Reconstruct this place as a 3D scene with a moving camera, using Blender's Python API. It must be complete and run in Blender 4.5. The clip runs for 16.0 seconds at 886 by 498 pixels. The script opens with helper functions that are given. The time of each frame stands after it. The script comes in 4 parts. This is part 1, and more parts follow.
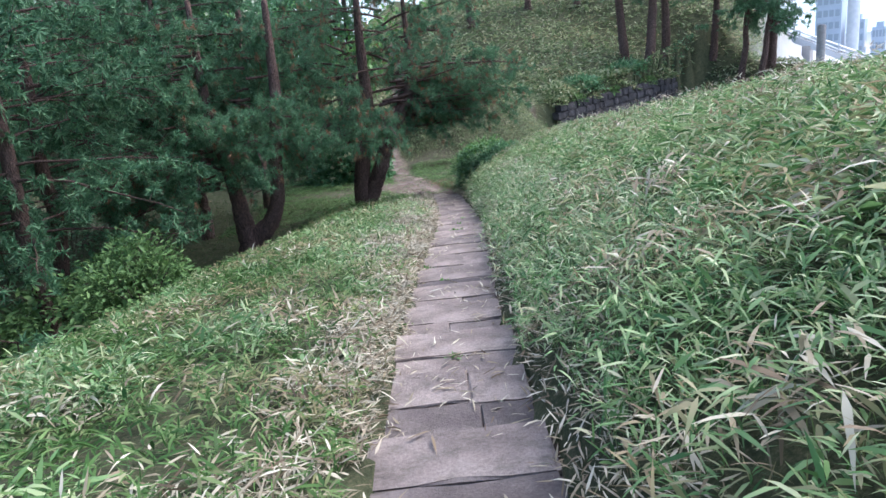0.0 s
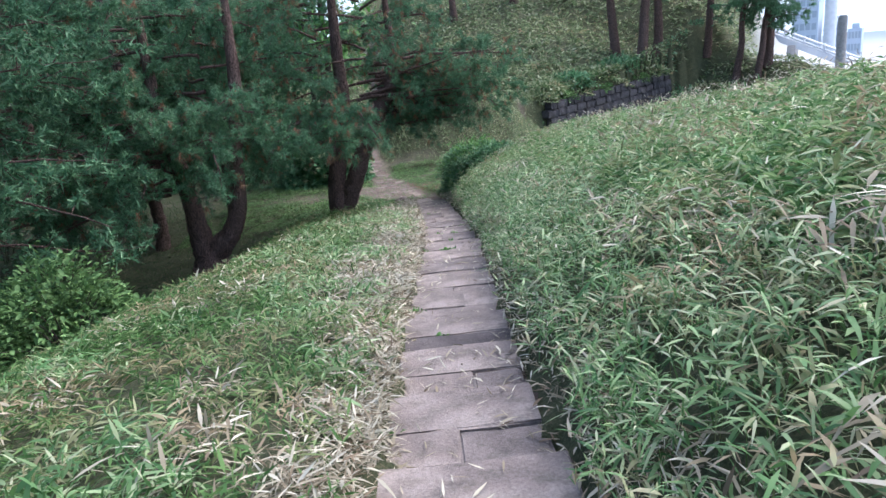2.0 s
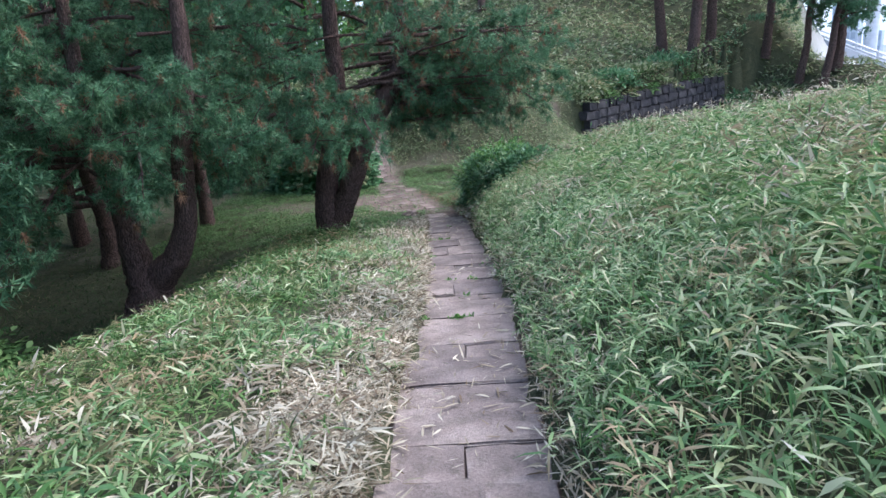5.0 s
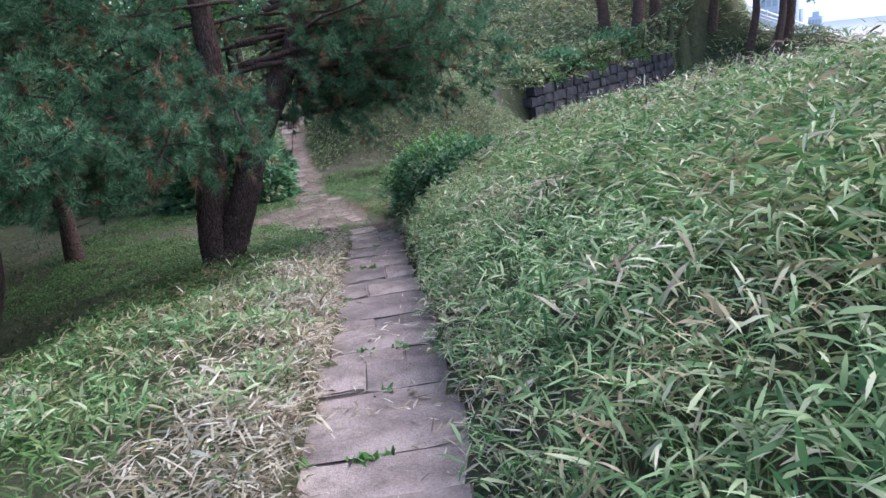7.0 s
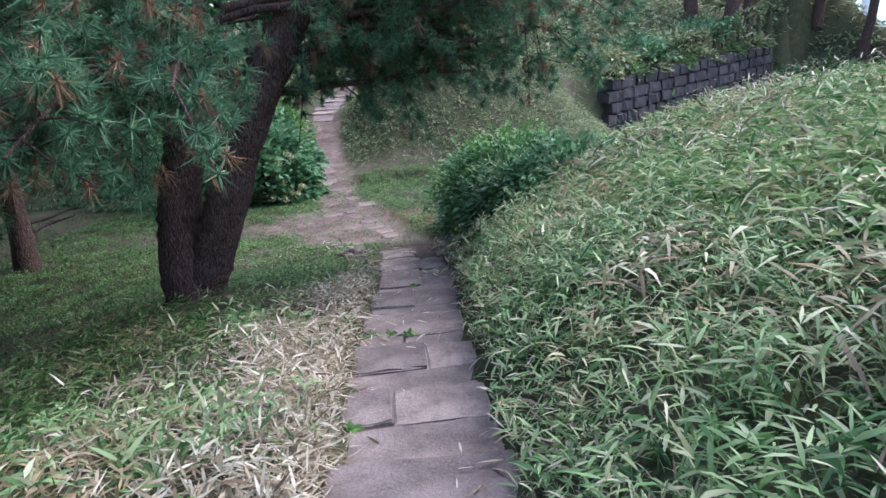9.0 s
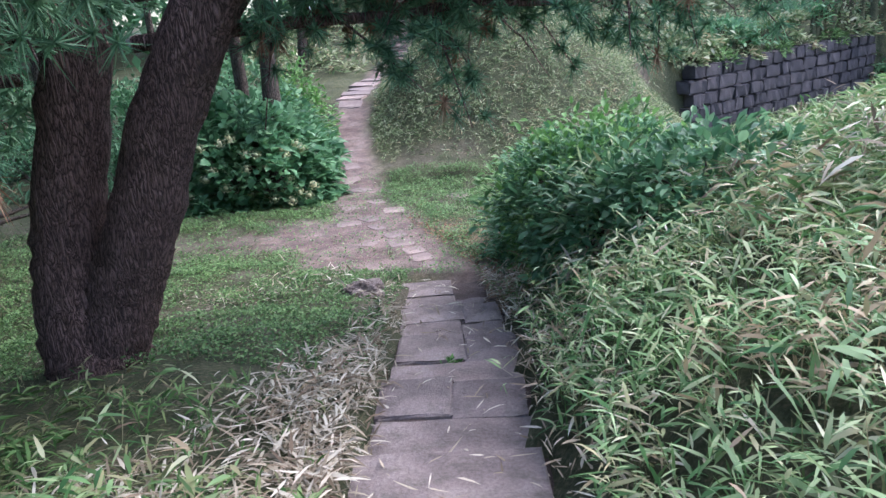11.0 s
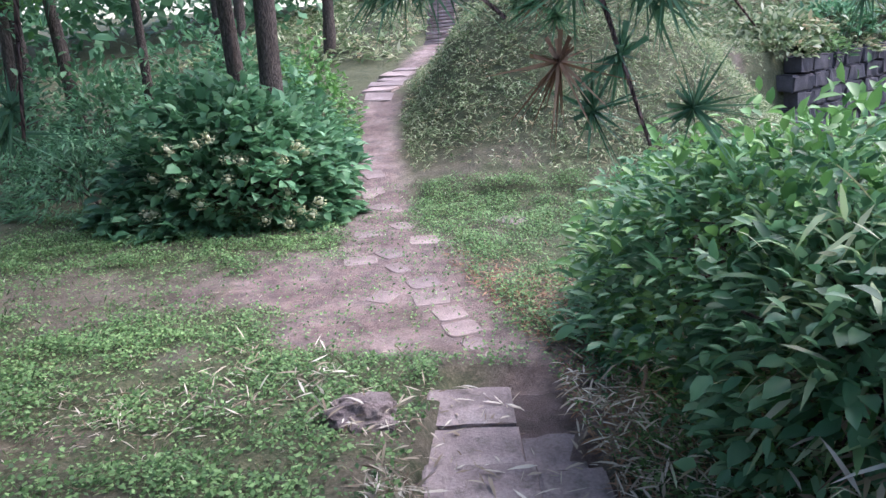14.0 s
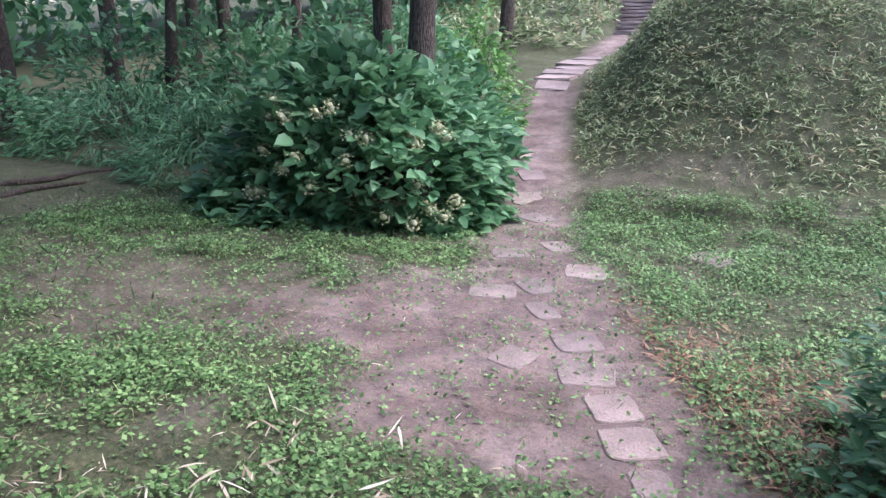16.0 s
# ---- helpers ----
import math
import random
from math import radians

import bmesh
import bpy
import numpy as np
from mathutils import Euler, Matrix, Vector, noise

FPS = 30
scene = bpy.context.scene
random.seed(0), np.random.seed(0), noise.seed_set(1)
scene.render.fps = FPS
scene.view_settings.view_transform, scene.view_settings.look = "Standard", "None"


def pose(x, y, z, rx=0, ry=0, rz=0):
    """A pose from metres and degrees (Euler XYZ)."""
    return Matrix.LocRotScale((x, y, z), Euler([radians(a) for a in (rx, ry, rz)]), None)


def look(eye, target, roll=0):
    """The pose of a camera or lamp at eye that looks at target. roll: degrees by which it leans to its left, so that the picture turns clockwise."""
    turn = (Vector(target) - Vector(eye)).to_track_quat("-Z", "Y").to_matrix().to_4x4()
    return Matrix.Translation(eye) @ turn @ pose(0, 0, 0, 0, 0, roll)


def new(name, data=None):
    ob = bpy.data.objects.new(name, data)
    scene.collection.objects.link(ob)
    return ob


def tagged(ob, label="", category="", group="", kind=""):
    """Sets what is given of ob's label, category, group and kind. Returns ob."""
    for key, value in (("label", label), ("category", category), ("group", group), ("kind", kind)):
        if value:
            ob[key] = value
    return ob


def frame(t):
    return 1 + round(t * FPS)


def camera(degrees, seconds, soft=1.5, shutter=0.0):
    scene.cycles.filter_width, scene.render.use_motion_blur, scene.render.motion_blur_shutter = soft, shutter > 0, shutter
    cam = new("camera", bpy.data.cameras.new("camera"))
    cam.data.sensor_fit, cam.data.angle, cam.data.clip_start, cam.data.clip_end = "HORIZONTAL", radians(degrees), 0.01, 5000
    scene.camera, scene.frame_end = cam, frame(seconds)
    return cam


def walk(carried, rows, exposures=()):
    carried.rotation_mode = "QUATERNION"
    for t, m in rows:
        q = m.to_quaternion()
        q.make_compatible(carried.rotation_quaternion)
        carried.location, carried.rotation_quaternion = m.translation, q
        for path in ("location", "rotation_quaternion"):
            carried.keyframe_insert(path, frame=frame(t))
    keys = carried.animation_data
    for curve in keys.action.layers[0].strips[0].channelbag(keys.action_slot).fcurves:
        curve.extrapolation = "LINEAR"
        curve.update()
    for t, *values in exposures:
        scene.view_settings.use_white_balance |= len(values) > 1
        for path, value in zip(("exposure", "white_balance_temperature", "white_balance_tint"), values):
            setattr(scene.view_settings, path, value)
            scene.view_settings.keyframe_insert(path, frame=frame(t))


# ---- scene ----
cam = camera(66.0, 16.0)
PATH = [
    (0, (1.88, -21.831, 4.63), (1.638, -19.93, 4.057), -6.6),
    (0.5, (1.773, -21.385, 4.603), (1.603, -19.479, 4.02), -6.7),
    (1, (1.659, -20.841, 4.537), (1.533, -18.933, 3.951), -6.8),
    (1.5, (1.562, -20.263, 4.448), (1.429, -18.357, 3.858), -6.5),
    (2, (1.511, -19.778, 4.397), (1.329, -17.873, 3.814), -6.1),
    (2.5, (1.42, -19.226, 4.319), (1.202, -17.322, 3.746), -5.0),
    (3, (1.305, -18.602, 4.222), (1.09, -16.701, 3.64), -4.3),
    (3.5, (1.256, -17.992, 4.134), (1.028, -16.091, 3.553), -4.3),
    (4, (1.236, -17.28, 4.016), (1.012, -15.38, 3.434), -4.9),
    (4.2, (1.23, -16.968, 3.978), (1.001, -15.067, 3.399), -4.2),
    (6.3, (1.393, -14.43, 3.652), (1.144, -12.531, 3.075), -5.3),
    (6.5, (1.344, -14.015, 3.524), (1.148, -12.114, 2.935), -5.8),
    (7, (1.283, -13.084, 3.396), (1.196, -11.177, 2.799), -7.2),
    (7.5, (1.177, -12.253, 3.294), (1.089, -10.347, 2.696), -6.0),
    (8, (1.051, -11.398, 3.177), (0.95, -9.496, 2.566), -6.0),
    (8.5, (0.968, -10.577, 3.051), (0.78, -8.676, 2.461), -5.5),
    (9, (0.856, -9.722, 2.905), (0.652, -7.823, 2.311), -5.0),
    (9.5, (0.773, -9.023, 2.797), (0.564, -7.122, 2.209), -5.0),
    (10, (0.654, -8.311, 2.697), (0.396, -6.415, 2.114), -4.1),
    (10.2, (0.61, -7.988, 2.607), (0.334, -6.097, 2.019), -3.7),
    (12.3, (0.129, -5.588, 2.272), (-0.239, -3.713, 1.681), -5.5),
    (12.5, (0.099, -5.42, 2.232), (-0.255, -3.539, 1.653), -6.1),
    (13, (0.09, -4.973, 2.212), (-0.257, -3.092, 1.627), -5.7),
    (13.5, (0.044, -4.658, 2.219), (-0.269, -2.775, 1.622), -4.4),
    (14, (-0.117, -4.159, 2.088), (-0.533, -2.296, 1.493), -3.4),
    (14.5, (-0.321, -3.598, 1.904), (-1.016, -1.813, 1.33), -2.2),
    (15, (-0.465, -3.162, 1.847), (-1.307, -1.444, 1.264), 0.4),
    (15.5, (-0.555, -2.77, 1.774), (-1.418, -1.065, 1.186), 0.4),
    (16, (-0.626, -2.35, 1.727), (-1.466, -0.632, 1.142), 0.6),
]
walk(cam, [(t, look(eye, target, roll)) for t, eye, target, roll in PATH], exposures=[(0.0, 1.27, 6100, 11), (4.0, 1.22, 6000, 11), (6.5, 1.2, 5950, 15), (10.0, 1.52, 5850, 18), (12.5, 1.98, 5850, 22), (16.0, 1.85, 5950, 24)])

# ---- light: a bright overcast sky ----
world = bpy.data.worlds.new("world")
scene.world = world
world.use_nodes = True
wn = world.node_tree.nodes
sky = wn.new("ShaderNodeTexSky")
sky.sky_type = "NISHITA"
sky.sun_disc = False
sky.sun_elevation = radians(52)
sky.sun_rotation = radians(62)
sky.dust_density = 3.0
sky.air_density = 1.2
wn["Background"].inputs["Strength"].default_value = 0.15
world.node_tree.links.new(sky.outputs["Color"], wn["Background"].inputs["Color"])
sun_data = bpy.data.lights.new("sun", "SUN")
sun_data.energy = 1.4
sun_data.angle = radians(60)
sun_data.color = (1.0, 0.97, 0.93)
sun = new("sun", sun_data)
sun.matrix_world = look((24, 8, 44), (0, -6, 0))


# ---- helpers ----
def lerp(a, b, f):
    return a + (b - a) * f


def interp(v, xs, ys):
    return np.interp(v, xs, ys)


def sstep(a, b, v):
    f = np.clip((v - a) / (b - a), 0, 1)
    return f * f * (3 - 2 * f)


def value_noise(x, y, scale, seed):
    """Smooth noise on a hashed lattice, -1 to 1, for arrays."""
    x, y = np.asarray(x, float) / scale, np.asarray(y, float) / scale
    xi, yi = np.floor(x), np.floor(y)
    fx, fy = x - xi, y - yi
    fx, fy = fx * fx * (3 - 2 * fx), fy * fy * (3 - 2 * fy)

    def h(a, b):
        s = np.sin(a * 127.1 + b * 311.7 + seed * 74.7) * 43758.5453
        return (s - np.floor(s)) * 2 - 1

    return lerp(lerp(h(xi, yi), h(xi + 1, yi), fx), lerp(h(xi, yi + 1), h(xi + 1, yi + 1), fx), fy)


# ---- the plan: heights of the ground ----
STEP_RUN, STEP_RISE = 0.915, 0.1365


def stair_x(y):
    """The middle line of the stairs and of the path after them."""
    return interp(y, [-34, -26, -18.6, -17.2, -15.2, -13.3, -10.0, -7.1, -5.0, -2.4, 0, 0.5, 1.0, 2.0, 3.0, 4.2, 5.5, 7.0, 9.0, 11, 15, 20, 26],
                  [3.1, 2.25, 1.45, 1.3, 1.1, 0.95, 0.72, 0.38, 0.04, -0.27, -0.75, -1.02, -1.3, -1.9, -2.4, -2.85, -3.25, -3.65, -4.1, -4.2, -4.1, -5.0, -6.1])


def stair_z(y):
    """The line of the step edges, then the flat, then the far path up the slope."""
    return interp(y, [-40, -30, -0.5, 0.0, 4.4, 6.5, 9.1, 10.6, 15, 20, 26, 40], [4.7, 4.475, 0.07, 0.0, 0.0, 0.42, 1.1, 1.3, 1.9, 3.35, 5.0, 6.0])


def ground_z(x, y, fine=True):
    x, y = np.asarray(x, float), np.asarray(y, float)
    c, base = stair_x(y), stair_z(y)
    d = x - c
    # the bank on the uphill side of the stairs, ending at the foot of them
    out_far = 0.85 * np.clip(d - 0.9, 0, 4)
    keep = 1 - sstep(-4.2 + out_far, 1.6 + out_far, y)
    rise = interp(d, [0.0, 0.5, 0.62, 0.85, 1.2, 1.8, 2.6, 3.6, 5.0, 7.0, 9.0, 13.0], [0, 0, 0.18, 0.44, 0.66, 0.94, 1.22, 1.48, 1.7, 1.75, 1.4, 0.2])
    # the shoulder on the other side, falling away into the hollow
    e = -d
    fall = interp(e, [0.0, 0.5, 0.9, 1.6, 2.4, 3.2, 4.0, 4.8, 7.0, 10.0], [0, 0, 0.08, 0.1, 0.04, -0.1, -0.35, -0.72, -1.5, -2.1])
    near = base + np.where(d > 0, rise * keep, fall * (1 - sstep(-6.0, 0.5, y)))
    low = interp(y, [-30, -12, -4, 0], [-1.2, -0.6, -0.12, -0.06])
    near = np.where(d < 0, np.maximum(near, low) + 0.08 * np.exp(-((near - low) / 0.25) ** 2) * sstep(0.5, 2.2, e), near)
    # far side: slope with a dome of clipped bamboo grass beside the path
    far_base = interp(y, [3.8, 5.5, 8, 12, 18, 26, 40], [0, 0.2, 0.75, 1.6, 3.3, 6.2, 9.0])
    left_far = interp(y, [4, 7, 11, 18, 30], [0, 0.3, 1.0, 2.4, 4.0])
    hill = np.where(d > 0, far_base, lerp(far_base, left_far, sstep(1.0, 5.0, e)))
    dome = 1.95 * np.exp(-(((x + 0.7) / 2.5) ** 2 + ((y - 8.9) / 2.6) ** 2) ** 1.2)
    gate = sstep(0.35, 1.6, np.abs(d))
    hill = lerp(stair_z(y), hill + np.where(d > 0, dome, 0), gate)
    # terrace held by the wall, and the hollow in front of it
    along = (x - 3.35) * 0.72 + (y - 10.9) * 0.69
    across = -(x - 3.35) * 0.69 + (y - 10.9) * 0.72
    hollow = sstep(1.8, 4.6, x) * (1 - sstep(-0.15, 0.05, across)) * sstep(0.5, 3.0, y)
    hill = lerp(hill, -0.45 + 0.03 * along, hollow * (1 - sstep(11.0, 15.0, along)))
    terrace = sstep(3.0, 4.2, x) * sstep(0.0, 0.25, across) * (1 - sstep(11.0, 15.0, along))
    hill = lerp(hill, 1.1 + 0.035 * along + interp(across, [0, 0.3, 1.0, 2.2, 6, 12], [0, 0.1, 0.7, 1.25, 2.6, 4.2]), terrace * (1 - sstep(6, 14, across)))
    z = lerp(near, hill, sstep(3.4, 5.0, y))
    # land falls to the water on the far right
    z = lerp(z, -3.0, sstep(11.0, 24.0, x - 0.15 * y) * (1 - sstep(20, 40, y - 1.2 * x + 20)))
    z = lerp(z, -2.0, sstep(0.34, 0.44, (x - 0.3) / np.maximum(y + 18, 1)) * sstep(16, 24, y))
    out = np.hypot(x, y)
    z = lerp(z, -26.0, sstep(60, 300, out) * sstep(0.0, 40.0, x))
    if fine:
        flat = np.abs(d) < 0.5
        bump = 0.05 * value_noise(x, y, 0.9, 1) + 0.025 * value_noise(x, y, 0.33, 2)
        z = z + bump * np.where(flat & (y < 0.3), 0.15, np.where((y > -0.5) & (y < 4.5), np.where((np.abs(d) < 0.7) & (y > 0.1), 0.05, 0.14), 1.0))
        z = z - interp(y, [-1.2, -0.5], [0.16, 0.1]) * (np.abs(d) < interp(y, [-1.7, -0.8], [0.43, 0.37])) * (y < -0.3) * (y > -31)
    return z


def gz(x, y):
    return float(ground_z(np.array([x]), np.array([y]))[0])


def bare(x, y):
    """How bare and trodden the soil is, 0 to 1."""
    x, y = np.asarray(x, float), np.asarray(y, float)
    n = 0.5 * value_noise(x, y, 0.7, 5) + 0.35 * value_noise(x, y, 0.25, 6) + 0.2 * value_noise(x, y, 0.1, 7)
    d = np.abs(x - stair_x(y))
    trail = 1 - sstep(0.25, 0.75, d * interp(y, [5, 8.5], [1, 1.5]) + 0.25 * n - 0.12 * np.exp(-((y - 1.5) / 1.2) ** 2))
    trail = trail * sstep(-0.4, 0.1, y)
    yard = 1 - sstep(0.7, 1.15, np.hypot((x + 2.2) / 1.35, (y - 1.05 + 0.1 * (x + 2)) / 1.1) + 0.5 * n)
    side = 1 - sstep(0.35, 1.25, np.hypot((x + 4.4) / 2.4, (y - 0.7) / 0.75) + 0.75 * n)
    sand = (1 - sstep(0.08, 0.26, np.abs(x - 2.75 + 0.22 * (y - 10)) + 0.15 * n)) * sstep(9.0, 9.6, y) * (1 - sstep(12.0, 14.0, y))
    gaps = 0.35 * sstep(0.2, 0.8, value_noise(x, y, 0.55, 8) + 0.6 * value_noise(x, y, 0.19, 9)) * sstep(-4.0, -2.0, y) * (1 - sstep(5.0, 6.5, y))
    return np.clip(np.maximum.reduce([gaps, 0.9 * (1 - sstep(0.6, 1.2, np.hypot((x + 0.3) / 0.5, (y + 0.7) / 1.1) + 0.3 * n)), trail, yard, 0.6 * sand, 1 - sstep(0.6, 1.1, np.hypot((x + 1.45) / 0.5, (y - 0.2) / 0.32) + 0.4 * n), 0.5 * side]), 0, 1)


# ---- materials ----
def material(name, rough=0.8, spec=0.3):
    m = bpy.data.materials.new(name)
    m.use_nodes = True
    b = m.node_tree.nodes["Principled BSDF"]
    b.inputs["Roughness"].default_value = rough
    b.inputs["Specular IOR Level"].default_value = spec
    return m, m.node_tree.nodes, m.node_tree.links, b


def ramp(nodes, stops):
    r = nodes.new("ShaderNodeValToRGB")
    while len(r.color_ramp.elements) < len(stops):
        r.color_ramp.elements.new(0.5)
    for el, (p, col) in zip(r.color_ramp.elements, stops):
        el.position, el.color = p, (*col, 1)
    return r


def noise_node(nodes, links, scale, detail=4, rough=0.6, coord="Object"):
    tc = nodes.new("ShaderNodeTexCoord")
    n = nodes.new("ShaderNodeTexNoise")
    n.inputs["Scale"].default_value, n.inputs["Detail"].default_value, n.inputs["Roughness"].default_value = scale, detail, rough
    links.new(tc.outputs[coord], n.inputs["Vector"])
    return n


def mix(nodes, links, kind, fac, a, b):
    m = nodes.new("ShaderNodeMix")
    m.data_type, m.blend_type = "RGBA", kind
    for socket, v in ((m.inputs[0], fac), (m.inputs[6], a), (m.inputs[7], b)):
        if isinstance(v, (int, float)):
            socket.default_value = v
        elif isinstance(v, tuple):
            socket.default_value = (*v, 1)
        else:
            links.new(v, socket)
    return m.outputs[2]


def bump(nodes, links, height, bsdf, strength, distance):
    b = nodes.new("ShaderNodeBump")
    b.inputs["Strength"].default_value, b.inputs["Distance"].default_value = strength, distance
    links.new(height, b.inputs["Height"])
    links.new(b.outputs["Normal"], bsdf.inputs["Normal"])


def leaf_material(name, stops, rough=0.5, through_light=0.25, spec=0.35, blotch=0.35, withered=None):
    """Leaves: each blade its own colour, with darker and lighter patches over the whole stand."""
    m, n, l, b = material(name, rough, spec)
    geo = n.new("ShaderNodeNewGeometry")
    r = ramp(n, stops)
    l.new(geo.outputs["Random Per Island"], r.inputs["Fac"])
    big = noise_node(n, l, 0.8, 3)
    br = ramp(n, [(0.3, (0.5, 0.55, 0.5)), (0.7, (1.25, 1.2, 1.1))])
    l.new(big.outputs["Fac"], br.inputs["Fac"])
    col = mix(n, l, "MULTIPLY", blotch, r.outputs["Color"], br.outputs["Color"])
    if withered:
        # stretches in which about half of the blades have dried out
        patch = noise_node(n, l, 1.1, 5, 0.62)
        pr = ramp(n, [(0.46, (0, 0, 0)), (0.62, (1, 1, 1))])
        l.new(patch.outputs["Fac"], pr.inputs["Fac"])
        lot = n.new("ShaderNodeMath")
        lot.operation = "MULTIPLY"
        lot.inputs[1].default_value = 17.0
        l.new(geo.outputs["Random Per Island"], lot.inputs[0])
        fr = n.new("ShaderNodeMath")
        fr.operation = "FRACT"
        l.new(lot.outputs[0], fr.inputs[0])
        gt = n.new("ShaderNodeMath")
        gt.operation = "LESS_THAN"
        gt.inputs[1].default_value = withered
        l.new(fr.outputs[0], gt.inputs[0])
        both = n.new("ShaderNodeMath")
        both.operation = "MULTIPLY"
        l.new(pr.outputs["Color"], both.inputs[0])
        l.new(gt.outputs[0], both.inputs[1])
        col = mix(n, l, "MIX", both.outputs[0], col, (0.38, 0.3, 0.19))
    l.new(col, b.inputs["Base Color"])
    tr = n.new("ShaderNodeBsdfTranslucent")
    l.new(col, tr.inputs["Color"])
    ms = n.new("ShaderNodeMixShader")
    ms.inputs["Fac"].default_value = through_light
    l.new(b.outputs["BSDF"], ms.inputs[1])
    l.new(tr.outputs["BSDF"], ms.inputs[2])
    l.new(ms.outputs["Shader"], n["Material Output"].inputs["Surface"])
    return m


def stone_material(name, dark, light, moss=0.25, scale=6.0, relief=0.02):
    m, n, l, b = material(name, 0.88, 0.25)
    big = noise_node(n, l, scale * 0.35, 5)
    fine = noise_node(n, l, scale * 9, 6, 0.7)
    r = ramp(n, [(0.36, dark), (0.62, light)])
    l.new(big.outputs["Fac"], r.inputs["Fac"])
    fr = ramp(n, [(0.3, (0.62, 0.6, 0.6)), (0.65, (1.15, 1.13, 1.12))])
    l.new(fine.outputs["Fac"], fr.inputs["Fac"])
    col = mix(n, l, "MULTIPLY", 0.8, r.outputs["Color"], fr.outputs["Color"])
    oi = n.new("ShaderNodeObjectInfo")
    orr = ramp(n, [(0.0, (0.74, 0.72, 0.74)), (0.5, (0.98, 0.95, 0.94)), (1.0, (1.2, 1.15, 1.12))])
    l.new(oi.outputs["Random"], orr.inputs["Fac"])
    col = mix(n, l, "MULTIPLY", 1.0, col, orr.outputs["Color"])
    mossy = noise_node(n, l, scale * 0.8, 6, 0.7, "Generated")
    mr = ramp(n, [(0.5, (0, 0, 0)), (0.7, (1, 1, 1))])
    l.new(mossy.outputs["Fac"], mr.inputs["Fac"])
    mf = n.new("ShaderNodeMath")
    mf.operation = "MULTIPLY"
    mf.inputs[1].default_value = moss
    l.new(mr.outputs["Color"], mf.inputs[0])
    col = mix(n, l, "MIX", mf.outputs[0], col, (0.05, 0.05, 0.035))
    l.new(col, b.inputs["Base Color"])
    bump(n, l, fine.outputs["Fac"], b, 0.6, relief)
    return m


SLAB = stone_material("weathered_stone", (0.18, 0.155, 0.152), (0.33, 0.292, 0.28), 0.5)
# a darker tone of the step stone, for some of the back slabs
DARKER_SLAB = stone_material("darker_step_stone", (0.1, 0.088, 0.092), (0.2, 0.178, 0.178), 0.45)
PALE_SLAB = stone_material("pale_flagstone", (0.23, 0.19, 0.18), (0.34, 0.295, 0.28), 0.25)
TRODDEN_SLAB = stone_material("soil_stained_flagstone", (0.2, 0.165, 0.155), (0.29, 0.245, 0.23), 0.3)
PACKED = stone_material("packed_soil", (0.07, 0.055, 0.05), (0.15, 0.12, 0.11), 0.4, 9.0, 0.04)
WALL_STONE = stone_material("dark_stone", (0.035, 0.034, 0.04), (0.085, 0.082, 0.092), 0.3, 4.0)
ROCK = stone_material("rough_rock", (0.12, 0.1, 0.1), (0.34, 0.3, 0.29), 0.3, 8.0, 0.05)
CONCRETE = stone_material("pale_concrete", (0.36, 0.36, 0.37), (0.5, 0.5, 0.5), 0.08, 1.5)


def bark_material(name, dark, light):
    m, n, l, b = material(name, 0.95, 0.15)
    tc = n.new("ShaderNodeTexCoord")
    mp = n.new("ShaderNodeMapping")
    mp.inputs["Scale"].default_value = (1, 1, 0.17)
    l.new(tc.outputs["Object"], mp.inputs["Vector"])
    v = n.new("ShaderNodeTexVoronoi")
    v.feature = "DISTANCE_TO_EDGE"
    v.inputs["Scale"].default_value = 36
    wob = n.new("ShaderNodeTexNoise")
    wob.inputs["Scale"].default_value, wob.inputs["Detail"].default_value = 14, 5
    l.new(mp.outputs["Vector"], wob.inputs["Vector"])
    add = n.new("ShaderNodeMix")
    add.data_type, add.blend_type = "RGBA", "LINEAR_LIGHT"
    add.inputs[0].default_value = 0.09
    l.new(mp.outputs["Vector"], add.inputs[6])
    l.new(wob.outputs["Color"], add.inputs[7])
    l.new(add.outputs[2], v.inputs["Vector"])
    r = ramp(n, [(0.0, dark), (0.12, lerp(np.array(dark), np.array(light), 0.6)), (0.4, light)])
    l.new(v.outputs["Distance"], r.inputs["Fac"])
    fine = noise_node(n, l, 60, 5, 0.7)
    fr = ramp(n, [(0.3, (0.6, 0.6, 0.6)), (0.7, (1.2, 1.15, 1.1))])
    l.new(fine.outputs["Fac"], fr.inputs["Fac"])
    col = mix(n, l, "MULTIPLY", 0.9, r.outputs["Color"], fr.outputs["Color"])
    l.new(col, b.inputs["Base Color"])
    bump(n, l, v.outputs["Distance"], b, 0.9, 0.04)
    return m


PINE_BARK = bark_material("pine_bark", (0.04, 0.028, 0.026), (0.23, 0.155, 0.14))
GREY_BARK = bark_material("grey_bark", (0.04, 0.033, 0.03), (0.15, 0.125, 0.11))

SASA = leaf_material("bamboo_grass_leaf", [(0.0, (0.045, 0.13, 0.045)), (0.3, (0.115, 0.25, 0.085)), (0.58, (0.22, 0.37, 0.16)), (0.85, (0.38, 0.5, 0.27)), (1.0, (0.62, 0.64, 0.45))], 0.45, 0.34, 0.4, 0.45, 0.36)
SASA_LOW = leaf_material("short_bamboo_grass_leaf", [(0.0, (0.045, 0.105, 0.035)), (0.4, (0.09, 0.19, 0.06)), (0.75, (0.16, 0.28, 0.1)), (0.93, (0.26, 0.34, 0.16)), (1.0, (0.4, 0.39, 0.25))], 0.6, 0.3, 0.15, 0.45, 0.55)
